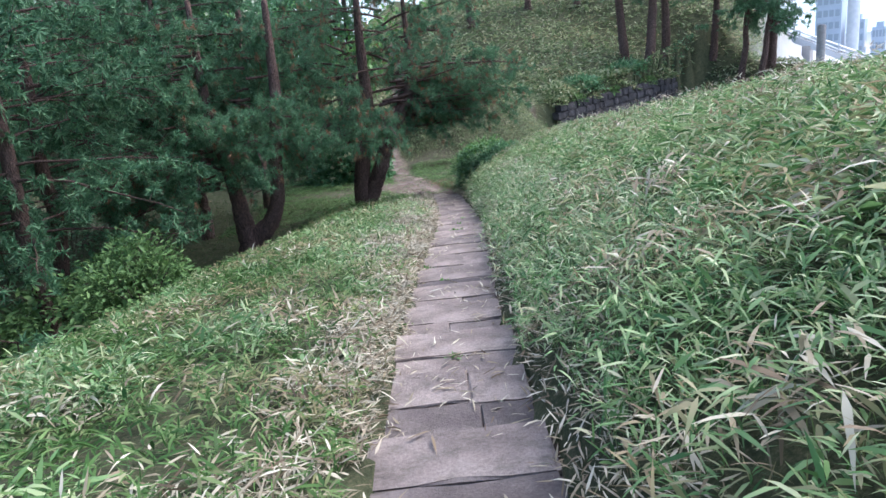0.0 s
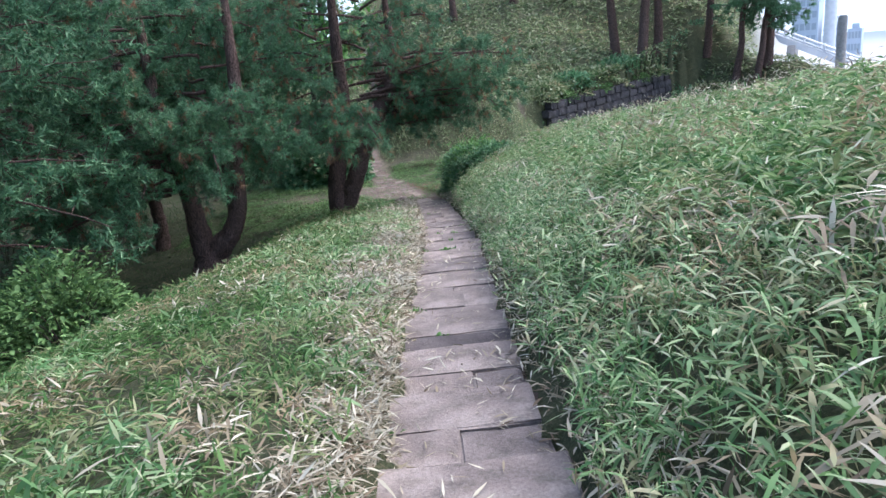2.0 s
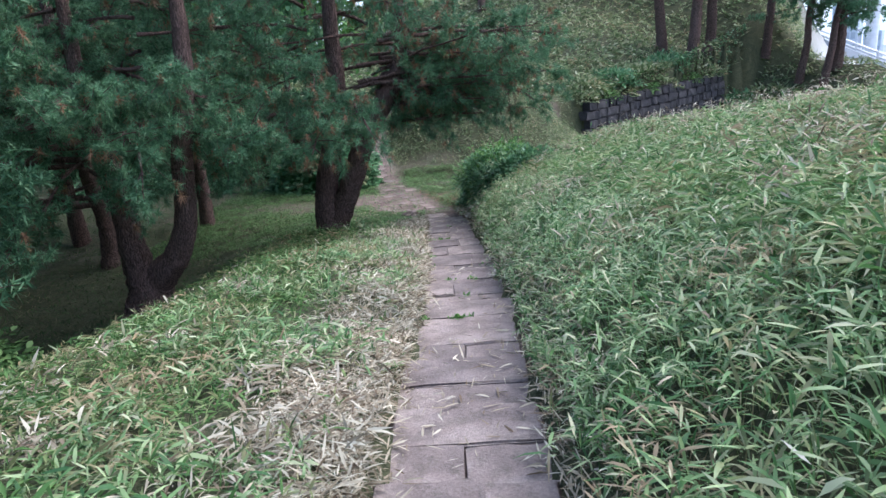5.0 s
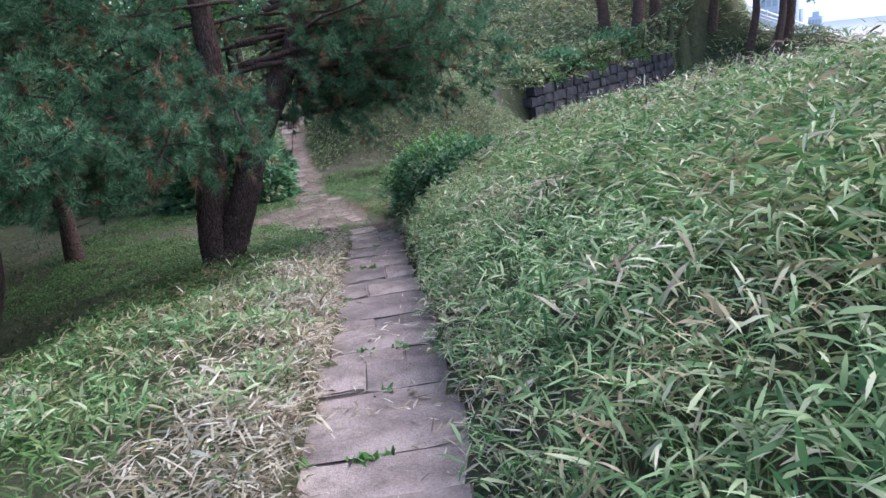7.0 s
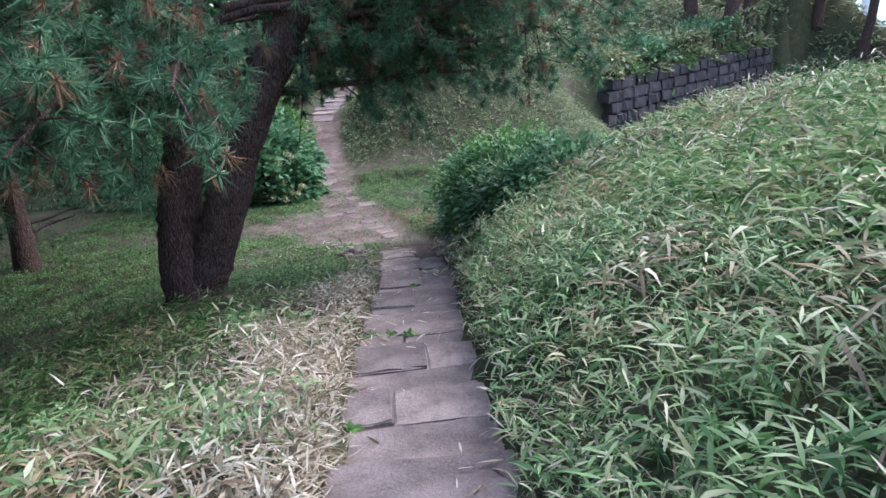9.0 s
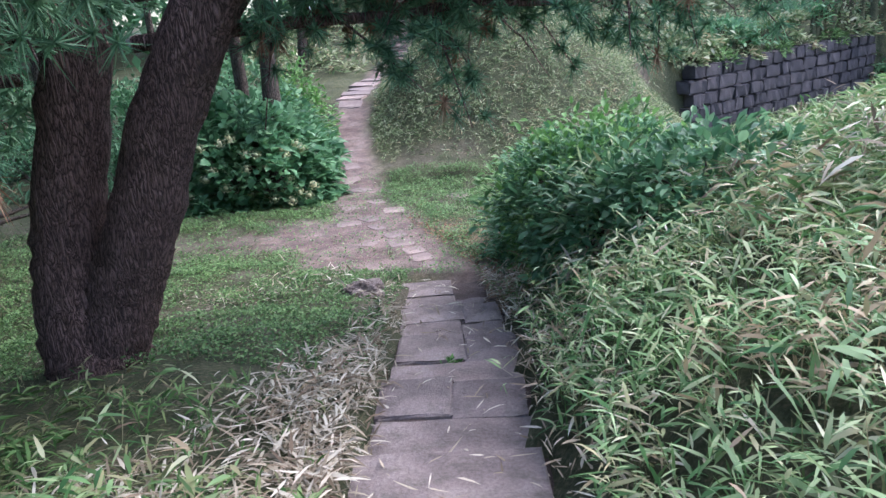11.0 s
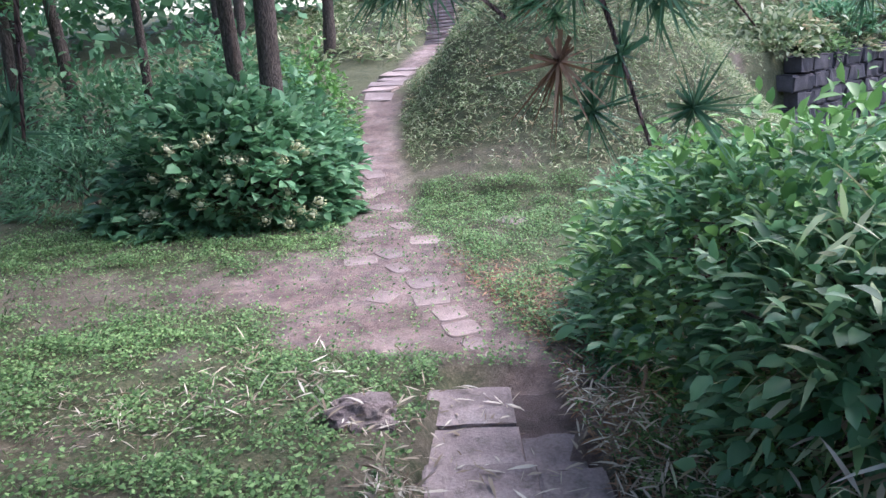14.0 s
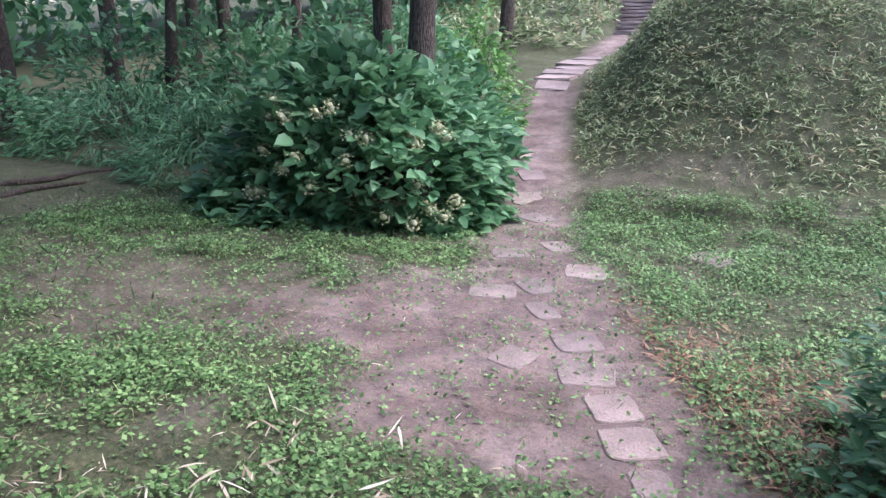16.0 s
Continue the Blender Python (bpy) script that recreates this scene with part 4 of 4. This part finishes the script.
limbs = [((fx - 0.5, fy, fz + 2.9), (-0.2, -1.0, 0.05), 1.7, 0.3, 0.045), ((fx - 0.6, fy, fz + 2.5), (-0.9, -0.8, 0.1), 2.4, 0.3, 0.045), ((fx - 0.45, fy, fz + 2.0), (-1.0, -0.2, 0.15), 2.8, 0.25, 0.045),
         ((fx - 0.5, fy, fz + 1.9), (-1.0, -0.9, 0.0), 3.0, 0.15, 0.045),
         ((fx - 0.6, fy, fz + 2.6), (-0.9, -1.0, 0.1), 3.4, 0.2, 0.05), ((fx + 0.5, fy, fz + 3.2), (0.5, -1.0, 0.0), 2.2, 0.25, 0.045), ((fx + 0.5, fy, fz + 2.9), (1.0, -0.3, 0.1), 2.0, 0.2, 0.04),
         ((fx - 0.5, fy, fz + 3.1), (-0.4, -1.0, 0.15), 3.0, 0.2, 0.05), ((fx + 0.5, fy, fz + 3.3), (0.2, -1.0, 0.3), 2.4, 0.2, 0.04), ((fx - 0.5, fy, fz + 2.8), (-0.55, -1.0, 0.1), 2.6, 0.25, 0.045)]
limbs += around(fx - 0.6, fy + 0.15, fz + 2.2, 18, 2.5, 7, 0.12, height=3.4) + around(fx + 0.6, fy + 0.15, fz + 2.5, 13, 2.0, 8, 0.12, height=2.8)
pine("pine_tree", "forked pine with a curved low fork standing in the shaded hollow", [s1, s2], limbs, 37)


def straight_pine(x, y, h, lean, radius, seed, label, n=16, length=2.0, crown_from=0.4, **more):
    z = gz(x, y) - 0.1
    r = np.random.default_rng(seed)
    pts = [(x, y, z)] + [(x + lean * f * h + r.normal(0, 0.05), y + r.normal(0, 0.06), z + f * h) for f in (0.12, 0.3, 0.5, 0.75, 1.0)]
    limbs = around(x + lean * 0.6 * h, y, z + crown_from * h, n, length, seed + 1, 0.08, height=(1 - crown_from) * h * 0.95, radius=0.03)
    return pine("pine_tree", label, [(pts, [radius * 1.25, radius, radius * 0.9, radius * 0.8, radius * 0.6, radius * 0.25])], limbs, seed, **more)


COARSE = dict(tuft_count=9, tuft_len=(0.12, 0.22), tuft_width=0.02, dead=0.0, twigs=10, per_twig=7)
# last four pines are added; the wide crowns block sky over the hollow
for x, y, h, lean, radius, seed in ((-8.6, -8.0, 7.0, 0.05, 0.17, 101), (-7.4, -3.2, 7.5, -0.03, 0.16, 102), (-9.5, -11.5, 7.0, 0.02, 0.2, 103), (-9.4, -4.5, 8.0, 0.03, 0.18, 104), (-11.5, -0.5, 8.0, 0.0, 0.18, 105), (-8.6, -15.0, 6.0, 0.03, 0.16, 112), (-6.4, -0.6, 8.0, 0.02, 0.15, 117), (-9.2, -1.4, 8.0, -0.04, 0.17, 118), (-7.4, -10.4, 7.5, 0.04, 0.16, 119), (-11.2, -7.4, 8.0, 0.0, 0.18, 120)):
    straight_pine(x, y, h, lean, radius, seed, "tall dark pine in the grove, crown widened to shade the hollow", 36, 3.4, 0.3, **COARSE)
for x, y, h, lean, radius, seed in ((-0.5, 24.0, 6.5, 0.02, 0.2, 114), (3.2, 26.0, 6.5, -0.03, 0.2, 115), (6.5, 27.0, 6.5, 0.04, 0.2, 116), (8.2, 18.9, 7.5, -0.08, 0.24, 106), (9.3, 18.0, 8.0, 0.12, 0.26, 107), (10.4, 19.4, 8.0, 0.03, 0.24, 108), (13.2, 19.6, 7.0, 0.05, 0.2, 109), (14.2, 17.9, 6.0, 0.1, 0.17, 110), (15.0, 17.2, 5.5, 0.13, 0.17, 111), (15.6, 17.6, 5.5, 0.06, 0.22, 113)):
    straight_pine(x, y, h, lean, radius, seed, "leaning pine on the far bank against the sky", 16, 2.4, 0.5, **COARSE)


# ---- bushes ----
def leaf_cards(base, along, length, width, r):
    """Broad leaves with a folded middle rib."""
    n = len(base)
    side = unit(np.cross(along, np.array([0, 0, 1.0]) + r.normal(0, 0.3, (n, 3))))
    up = np.cross(side, along)
    rows = []
    for f, w, lift in ((0, 0, 0), (0.3, 0.45, 0.1), (0.3, -0.45, 0.1), (0.33, 0, -0.02), (0.68, 0.4, 0.06), (0.68, -0.4, 0.06), (0.7, 0, -0.03), (1, 0, -0.12)):
        rows.append(base + along * (length * f)[:, None] + side * (width * w)[:, None] + up * (length * lift)[:, None])
    v = np.stack(rows, 1).reshape(-1, 3)
    cell = np.array([[0, 3, 1], [0, 2, 3], [1, 3, 4], [3, 6, 4], [2, 5, 3], [3, 5, 6], [4, 6, 7], [5, 7, 6]])
    return v, (np.arange(n)[:, None, None] * 8 + cell).reshape(-1, 3)


def lumpy(r, n, radii, seed, shell=(0.62, 1.02)):
    """Points through the outer shell of an uneven dome, with the way outwards."""
    d = unit(r.normal(0, 1, (n, 3)))
    d[:, 2] = np.abs(d[:, 2]) * 1.0 - 0.12
    d = unit(d)
    k = 1 + 0.2 * value_noise(np.arctan2(d[:, 1], d[:, 0]) * 2.2, d[:, 2] * 3, 1.0, seed) + 0.12 * value_noise(d[:, 0] * 5, d[:, 1] * 5 + d[:, 2] * 4, 1.0, seed + 1)
    return d * np.array(radii) * (k * r.uniform(*shell, n) ** 0.6)[:, None], d


def bush(name, label, x, y, radii, n, length, ratio, mat, seed, category="bush", sink=0.05, blade=False, stems_n=16):
    r = np.random.default_rng(seed)
    thing = tagged(new(name), label, category)
    z = gz(x, y) - sink
    thing.matrix_basis = Matrix.Translation((x, y, z))
    p, out = lumpy(r, n, radii, seed)
    ground_here = ground_z(p[:, 0] + x, p[:, 1] + y) - z
    p[:, 2] = np.maximum(p[:, 2], ground_here + 0.03)
    along = unit(out * np.array([1, 1, 0.35]) + r.normal(0, 0.45, (n, 3)) + np.array([0, 0, 0.05]))
    ln = r.uniform(*length, n)
    v, f = blades(p, along, ln, ln * ratio, r.uniform(0.1, 0.6, n), r) if blade else leaf_cards(p, along, ln, ln * ratio * r.uniform(0.85, 1.15, n), r)
    me = fast_mesh("leaves", v, f)
    me.polygons.foreach_set("use_smooth", [True] * len(me.polygons))
    mesh_part("leaves", me, mat, thing)
    q, _ = lumpy(r, stems_n, radii, seed + 3, (0.5, 0.9))
    for e in q:
        me = fast_mesh("stem", *tube(bend([(e[0] * 0.15, e[1] * 0.15, min(0.0, sink - 0.03)), (e[0] * 0.5, e[1] * 0.5, e[2] * 0.6), tuple(e)], 5), np.linspace(0.012, 0.005, 5), 5, 0, seed))
        mesh_part("stem", me, GREY_BARK, thing)
    return thing


hydrangea = bush("hydrangea_bush", "broad-leaved hydrangea bush with faded cream flower heads beside the path", -4.6, 3.8, (1.5, 1.35, 1.6), 4900, (0.12, 0.22), 0.68, BROAD, 201)
fr = np.random.default_rng(77)
for k in range(36):
    a = fr.uniform(-2.75, -0.35)
    el = fr.uniform(0.08, 0.85)
    d = np.array([math.cos(a) * math.cos(el), math.sin(a) * math.cos(el), math.sin(el)])
    c = d * np.array([1.5, 1.38, 1.45]) * fr.uniform(0.97, 1.1)
    m = 60
    o = unit(fr.normal(0, 1, (m, 3))) * 0.072 * np.array([1, 1, 0.75])
    v, f = leaf_cards(c + o, unit(o + fr.normal(0, 0.03, (m, 3))), fr.uniform(0.018, 0.03, m), np.full(m, 0.026), fr)
    v, f = join([(v, f), tube(np.array([c - d * 0.1, c - d * 0.03, c + d * 0.03]), [0.004, 0.03, 0.03], 7)])
    mesh_part("flower_head", fast_mesh("flower_head", v, f), PETAL, hydrangea, "faded cream flower head")

bush("hydrangea_bush", "second broad-leaved bush behind the flowering one", -4.75, 5.5, (1.1, 1.25, 1.55), 2700, (0.1, 0.18), 0.66, BROAD, 202)
bush("leafy_shrub", "bright green upright shrub behind the twin trunks", -4.65, 6.8, (0.75, 0.8, 1.6), 1500, (0.08, 0.15), 0.5, BRIGHT, 203)
bush("bamboo_thicket", "low dark green bamboo thicket along the edge of the lawn", -6.9, 4.3, (1.8, 1.3, 1.1), 3400, (0.12, 0.22), 0.16, BROAD, 204, "thicket", blade=True)
bush("bamboo_thicket", "low dark green bamboo thicket along the edge of the lawn", -9.4, 5.0, (1.9, 1.4, 1.05), 2600, (0.14, 0.24), 0.16, BROAD, 205, "thicket", blade=True)
bush("leafy_shrub", "grey-green leafy shrub behind the thicket", -7.7, 5.9, (1.3, 1.1, 1.7), 1700, (0.12, 0.2), 0.5, BROAD, 206)
bush("leafy_shrub", "dark shrub under the trees", -11.9, 4.0, (1.5, 1.3, 1.3), 1500, (0.12, 0.2), 0.5, BROAD, 207)
bush("leafy_shrub", "dense broad-leaved shrub at the foot of the bank beside the steps", 0.88, -1.0, (0.95, 1.05, 0.72), 3200, (0.05, 0.11), 0.5, BROAD, 208, sink=-0.38)
bush("leafy_shrub", "brighter green leaves over the top of the dense shrub", 0.95, -0.8, (1.05, 1.1, 0.92), 3200, (0.05, 0.11), 0.5, BRIGHT, 209, sink=-0.3)
bush("leafy_shrub", "leafy lobe of the shrub standing beside the last steps", 0.5, 0.1, (0.7, 0.8, 1.12), 3400, (0.045, 0.1), 0.5, BROAD, 211, sink=0.0)
bush("leafy_shrub", "dark leafy skirt of the shrub above the steps", 0.85, -1.75, (0.6, 0.8, 0.8), 2200, (0.06, 0.12), 0.5, BROAD, 214, sink=0.05)
bush("leafy_shrub", "dark shrub climbing the end of the bank", 1.5, -2.3, (0.8, 0.8, 0.6), 2000, (0.06, 0.13), 0.5, BROAD, 215, sink=0.05)
bush("leafy_shrub", "bright green leafy shrub below the shoulder of the bank", -5.1, -10.8, (0.95, 1.5, 1.6), 3000, (0.07, 0.15), 0.5, CLOVER, 216)
for k, s in enumerate((0.5, 1.7, 3.0, 4.4, 5.9, 7.4)):
    bush("leafy_shrub", "ragged green growth hanging over the top of the stone wall", wx + ux * s - uy * 0.42, wy + uy * s + ux * 0.42, (0.75, 0.6, 0.42), 520, (0.12, 0.22), 0.4, CLOVER if k % 2 else MOWN, 270 + k, stems_n=6)
bush("leafy_shrub", "outer lobe of the shrub leaning over the flat", 0.47, 0.7, (0.66, 0.6, 0.98), 2400, (0.045, 0.1), 0.5, BROAD, 213, sink=0.0)
bush("leafy_shrub", "brighter green leaves over the lobe beside the last steps", 0.55, 0.0, (0.66, 0.75, 1.28), 2300, (0.04, 0.09), 0.5, BRIGHT, 212, sink=0.0)
bush("bamboo_clump", "tall bamboo grass leaning out of the shrub", 1.0, -1.95, (0.6, 0.5, 0.8), 700, (0.12, 0.24), 0.12, SASA, 210, "bamboo grass", blade=True)
for k, (x, y, rad, h) in enumerate(((-9.6, 7.3, 1.5, 1.8), (-11.8, 6.9, 1.6, 1.9), (-8.0, 8.9, 1.5, 1.9), (-6.4, 8.1, 1.2, 1.6))):
    bush("leafy_shrub", "tall dark green shrub closing the edge of the wood", x, y, (rad, rad, h), 1200, (0.13, 0.22), 0.5, BROAD, 260 + k)
for k, (x, y, rad, h) in enumerate(((3.9, 12.4, 0.9, 0.55), (5.3, 13.8, 1.0, 0.6), (6.6, 15.1, 1.0, 0.6), (7.9, 16.6, 1.1, 0.7), (9.4, 17.4, 1.1, 0.7), (11.3, 17.7, 1.2, 0.8), (12.9, 18.0, 1.2, 0.7))):
    bush("leafy_shrub", "low clipped shrub spilling over the stone wall", x, y, (rad, rad, h), 800, (0.14, 0.24), 0.45, BROAD if k % 2 else MOWN, 220 + k)
for k, (x, y, rad, h) in enumerate(((-6.9, -10.4, 1.25, 1.3), (-6.1, -9.0, 1.05, 1.05), (-7.8, -8.4, 1.3, 1.2), (-7.6, -12.3, 1.3, 1.3), (-10.8, -12.0, 1.6, 1.6), (-11.5, -7.0, 1.8, 1.8), (-12, -3.0, 2.0, 2.0))):
    bush("leafy_shrub", "ivy-covered green shrub on the edge of the hollow", x, y, (rad, rad, h), 1500, (0.1, 0.19), 0.6, CLOVER if k < 2 or k == 3 else BROAD, 240 + k)


# ---- trees with trunks in and behind the bushes ----
def plain_trunk(x, y, h, lean, radius, seed, label, reach=1.0, leaves=1300):
    r = np.random.default_rng(seed)
    z = gz(x, y) - 0.1
    tree = tagged(new("tree"), label, "tree")
    tree.matrix_basis = Matrix.Translation((x, y, z))
    pts = bend([(0, 0, 0), (lean * 0.2 * h, 0.02, 0.2 * h), (lean * 0.55 * h, r.normal(0, 0.08), 0.55 * h), (lean * h, r.normal(0, 0.1), h)], 26)
    mesh_part("trunk", fast_mesh("trunk", *tube(pts, np.linspace(radius * 1.1, radius * 0.45, 26), 18, 0.03, seed)), GREY_BARK, tree)
    tips = []
    for k in range(10):
        at = pts[r.integers(14, 26)]
        line = limb_line(at, (r.normal(), r.normal(), 0.55), r.uniform(1.0, 2.2) * reach, 0.05, r, 6, 0.15)
        mesh_part("limb", fast_mesh("limb", *tube(line, np.linspace(radius * 0.3, 0.012, 6), 6, 0, seed)), GREY_BARK, tree)
        tips.append(line[2:])
    tips = np.concatenate(tips)
    n = leaves
    p = tips[r.integers(0, len(tips), n)] + r.normal(0, 0.42 * reach, (n, 3))
    ln = r.uniform(0.12, 0.22, n) * reach
    mesh_part("crown", fast_mesh("crown", *leaf_cards(p, unit(r.normal(0, 1, (n, 3))), ln, ln * 0.6, r)), BRIGHT if seed % 2 else BROAD, tree)
    return tree


plain_trunk(-4.22, 4.3, 7.5, 0.03, 0.17, 301, "stout dark trunk rising out of the hydrangea", 1.3, 1900)
plain_trunk(-4.72, 4.5, 7.5, -0.02, 0.13, 302, "slimmer trunk beside the stout one in the hydrangea", 1.25, 1700)
for k, (x, y, h, lean, radius) in enumerate(((-7.3, 6.2, 6, 0.02, 0.09), (-9.6, 7.3, 7, -0.05, 0.14), (-10.4, 6.6, 6, 0.08, 0.12), (-11.8, 8.6, 7, 0.02, 0.16), (-13.4, 5.6, 7, 0, 0.17), (-7.7, 10.4, 7, 0.04, 0.14), (-13.5, 8.0, 8, 0, 0.2), (-6.6, 13.0, 7, 0.05, 0.16), (-9.0, 12.0, 8, 0, 0.18), (-14.5, 0.5, 8, 0, 0.2), (-13.5, -5.0, 8, 0, 0.2), (-14.0, -10.5, 8, 0, 0.2), (-12.5, -15.0, 8, 0, 0.2))):
    plain_trunk(x, y, h, lean, radius, 310 + k, "slender grey trunk in the wood behind the bushes")

# the wood that closes the view
wr = np.random.default_rng(91)
n = 34000
a = wr.uniform(1.9, 4.4, n)
dist = wr.uniform(0, 1, n) ** 0.7 * 9 + 17
wx_, wy_ = -3 + dist * np.cos(a), -3 + dist * np.sin(a) * 1.35
h = 9 * wr.random(n) ** 0.8 * (0.75 + 0.35 * value_noise(wx_, wy_, 2.5, 93))
p = np.stack([wx_, wy_, ground_z(wx_, wy_, False) + h], 1) + wr.normal(0, 0.3, (n, 3))
ln = wr.uniform(0.25, 0.5, n)
v, f = blades(p, unit(wr.normal(0, 1, (n, 3))), ln * 1.2, ln * 0.75, wr.uniform(0, 0.3, n), wr, True)
tagged(mesh_part("far_woods", fast_mesh("far_woods", v, f), BROAD), "dense dark green wood behind the grove", "woods", kind="stuff")

# bare roots across the trodden soil
for pts in (((-8.6, 2.3), (-8.35, 2.75), (-8.4, 3.3), (-8.1, 3.95)), ((-7.9, 1.7), (-8.0, 2.3), (-7.9, 2.9))):
    line = bend([(x, y, gz(x, y) + 0.01 + 0.02 * (k % 2)) for k, (x, y) in enumerate(pts)], 18)
    root = mesh_part("tree_root", fast_mesh("tree_root", *tube(line, np.linspace(0.05, 0.02, 18), 8, 0.12, 9)), GREY_BARK)
    tagged(root, "bare dark tree root crossing the trodden soil", "root")

# ---- beyond the bank: post, pillar, viaduct rail, towers, sky ----
bm = bmesh.new()
bmesh.ops.create_cone(bm, segments=20, radius1=0.125, radius2=0.115, depth=1.7, cap_ends=True)
bmesh.ops.bevel(bm, geom=[e for e in bm.edges if all(v.co.z > 0.8 for v in e.verts)], offset=0.03, segments=2, affect="EDGES")
post = part("concrete_post", bm, CONCRETE)
post.matrix_basis = pose(10.9, 0.0, 3.1)
tagged(post, "weathered grey concrete post behind the crest of the bank", "post")
PALE, pn, pl, pb = material("pale_painted_steel", 0.5, 0.4)
pnoise = noise_node(pn, pl, 0.8, 4)
pr_ = ramp(pn, [(0.3, (0.5, 0.54, 0.6)), (0.7, (0.62, 0.65, 0.7))])
pl.new(pnoise.outputs["Fac"], pr_.inputs["Fac"])
pl.new(pr_.outputs["Color"], pb.inputs["Base Color"])
# blue-grey facade with the haze of distance mixed into its colour
FACADE, an, al, ab = material("haze_paled_facade", 0.6, 0.4)
anoise = noise_node(an, al, 0.2, 4)
ar_ = ramp(an, [(0.3, (0.42, 0.5, 0.6)), (0.7, (0.5, 0.58, 0.68))])
al.new(anoise.outputs["Fac"], ar_.inputs["Fac"])
al.new(ar_.outputs["Color"], ab.inputs["Base Color"])
PANE, qn, ql, qb = material("window_band", 0.15, 0.6)
qb.inputs["Base Color"].default_value = (0.36, 0.43, 0.52, 1)


def box_bm(lx, ly, lz, bevel=0.05):
    bm = bmesh.new()
    bmesh.ops.create_cube(bm, size=1)
    for v in bm.verts:
        v.co = Vector((v.co.x * lx, v.co.y * ly, (v.co.z + 0.5) * lz))
    bmesh.ops.bevel(bm, geom=bm.edges[:], offset=bevel, segments=2, affect="EDGES")
    return bm


# tall round pillar with a footing, by the water
pillar = tagged(new("pillar"), "tall pale round steel pillar of a bridge approach", "pillar")
pillar.matrix_basis = pose(100.0, 195.0, -18.0)
bm = bmesh.new()
bmesh.ops.create_cone(bm, segments=28, radius1=1.65, radius2=1.55, depth=70, cap_ends=True)
bmesh.ops.translate(bm, verts=bm.verts, vec=(0, 0, 35))
part("shaft", bm, PALE, pillar, smooth=False)
part("footing", box_bm(5.0, 5.0, 5.5, 0.2), CONCRETE, pillar)

# a railed viaduct beyond it
viaduct = tagged(new("viaduct"), "pale elevated roadway with a double railing seen far off", "bridge")
viaduct.matrix_basis = pose(34.3, 60.0, 1.4, 0, 0, -46.9)
deck_slope = 0.42
for name, drop, thick in (("deck", -1.6, 0.7), ("rail", -0.3, 0.16), ("rail", -0.75, 0.16)):
    bm = box_bm(26, 0.5, thick, 0.04)
    bmesh.ops.translate(bm, verts=bm.verts, vec=(9, 0, 0))
    for v in bm.verts:
        v.co.z += drop - deck_slope * v.co.x
    part(name, bm, PALE, viaduct)
for k in range(12):
    bm = box_bm(0.14, 0.3, 1.5, 0.02)
    ob = part("post", bm, PALE, viaduct)
    ob.matrix_basis = pose(-3 + 2.1 * k, 0, -1.5 - deck_slope * (-3 + 2.1 * k))
for k in range(3):
    ob = part("pier", box_bm(0.9, 0.9, 9, 0.06), CONCRETE, viaduct)
    ob.matrix_basis = pose(0 + 8 * k, 0, -10.4 - deck_slope * 8 * k)


def tower_block(x, y, base, w, h, rows, label):
    b = tagged(new("apartment_building"), label, "building")
    b.matrix_basis = pose(x, y, base, 0, 0, -35)
    part("wall", box_bm(w, w, h, 0.1), FACADE, b)
    part("roof", box_bm(w * 0.5, w * 0.5, 1.6, 0.05), FACADE, b).matrix_basis = pose(0, 0, h)
    me = None
    for row in range(rows):
        for col in range(4):
            for side in (0, 1):
                if me is None:
                    ob = part("window", box_bm(w * 0.17, 0.3, h / rows * 0.55, 0.03), PANE, b)
                    me = ob.data
                else:
                    ob = new("window", me)
                    ob.parent = b
                u = (col - 1.5) * w * 0.23
                z = h * (row + 0.2) / rows
                ob.matrix_basis = pose(u, -w / 2, z) if side == 0 else pose(-w / 2, u, z, 0, 0, 90)


tower_block(113, 240, -34, 8, 44, 11, "tall hazy blue-grey tower block across the water")
tower_block(120, 236, -34, 5.2, 31, 8, "hazy blue tower block across the water")
tower_block(125.5, 232, -34, 4.2, 28, 7, "lower hazy blue tower block across the water")

HAZE, hn, hl, hb = material("hazy_sky", 1, 0)
hb.inputs["Base Color"].default_value = (0.8, 0.85, 0.9, 1)
hb.inputs["Emission Color"].default_value = (0.8, 0.88, 1.0, 1)
hb.inputs["Emission Strength"].default_value = 0.45
bm = bmesh.new()
ring = []
for a in np.linspace(-0.5, 1.9, 24):
    ring.append((bm.verts.new((700 * math.cos(a), 700 * math.sin(a), -60)), bm.verts.new((700 * math.cos(a), 700 * math.sin(a), 240))))
for (a, b), (c, d) in zip(ring, ring[1:]):
    bm.faces.new((a, c, d, b))
tagged(part("backdrop", bm, HAZE), "pale overcast sky over the water", "sky", kind="structure")
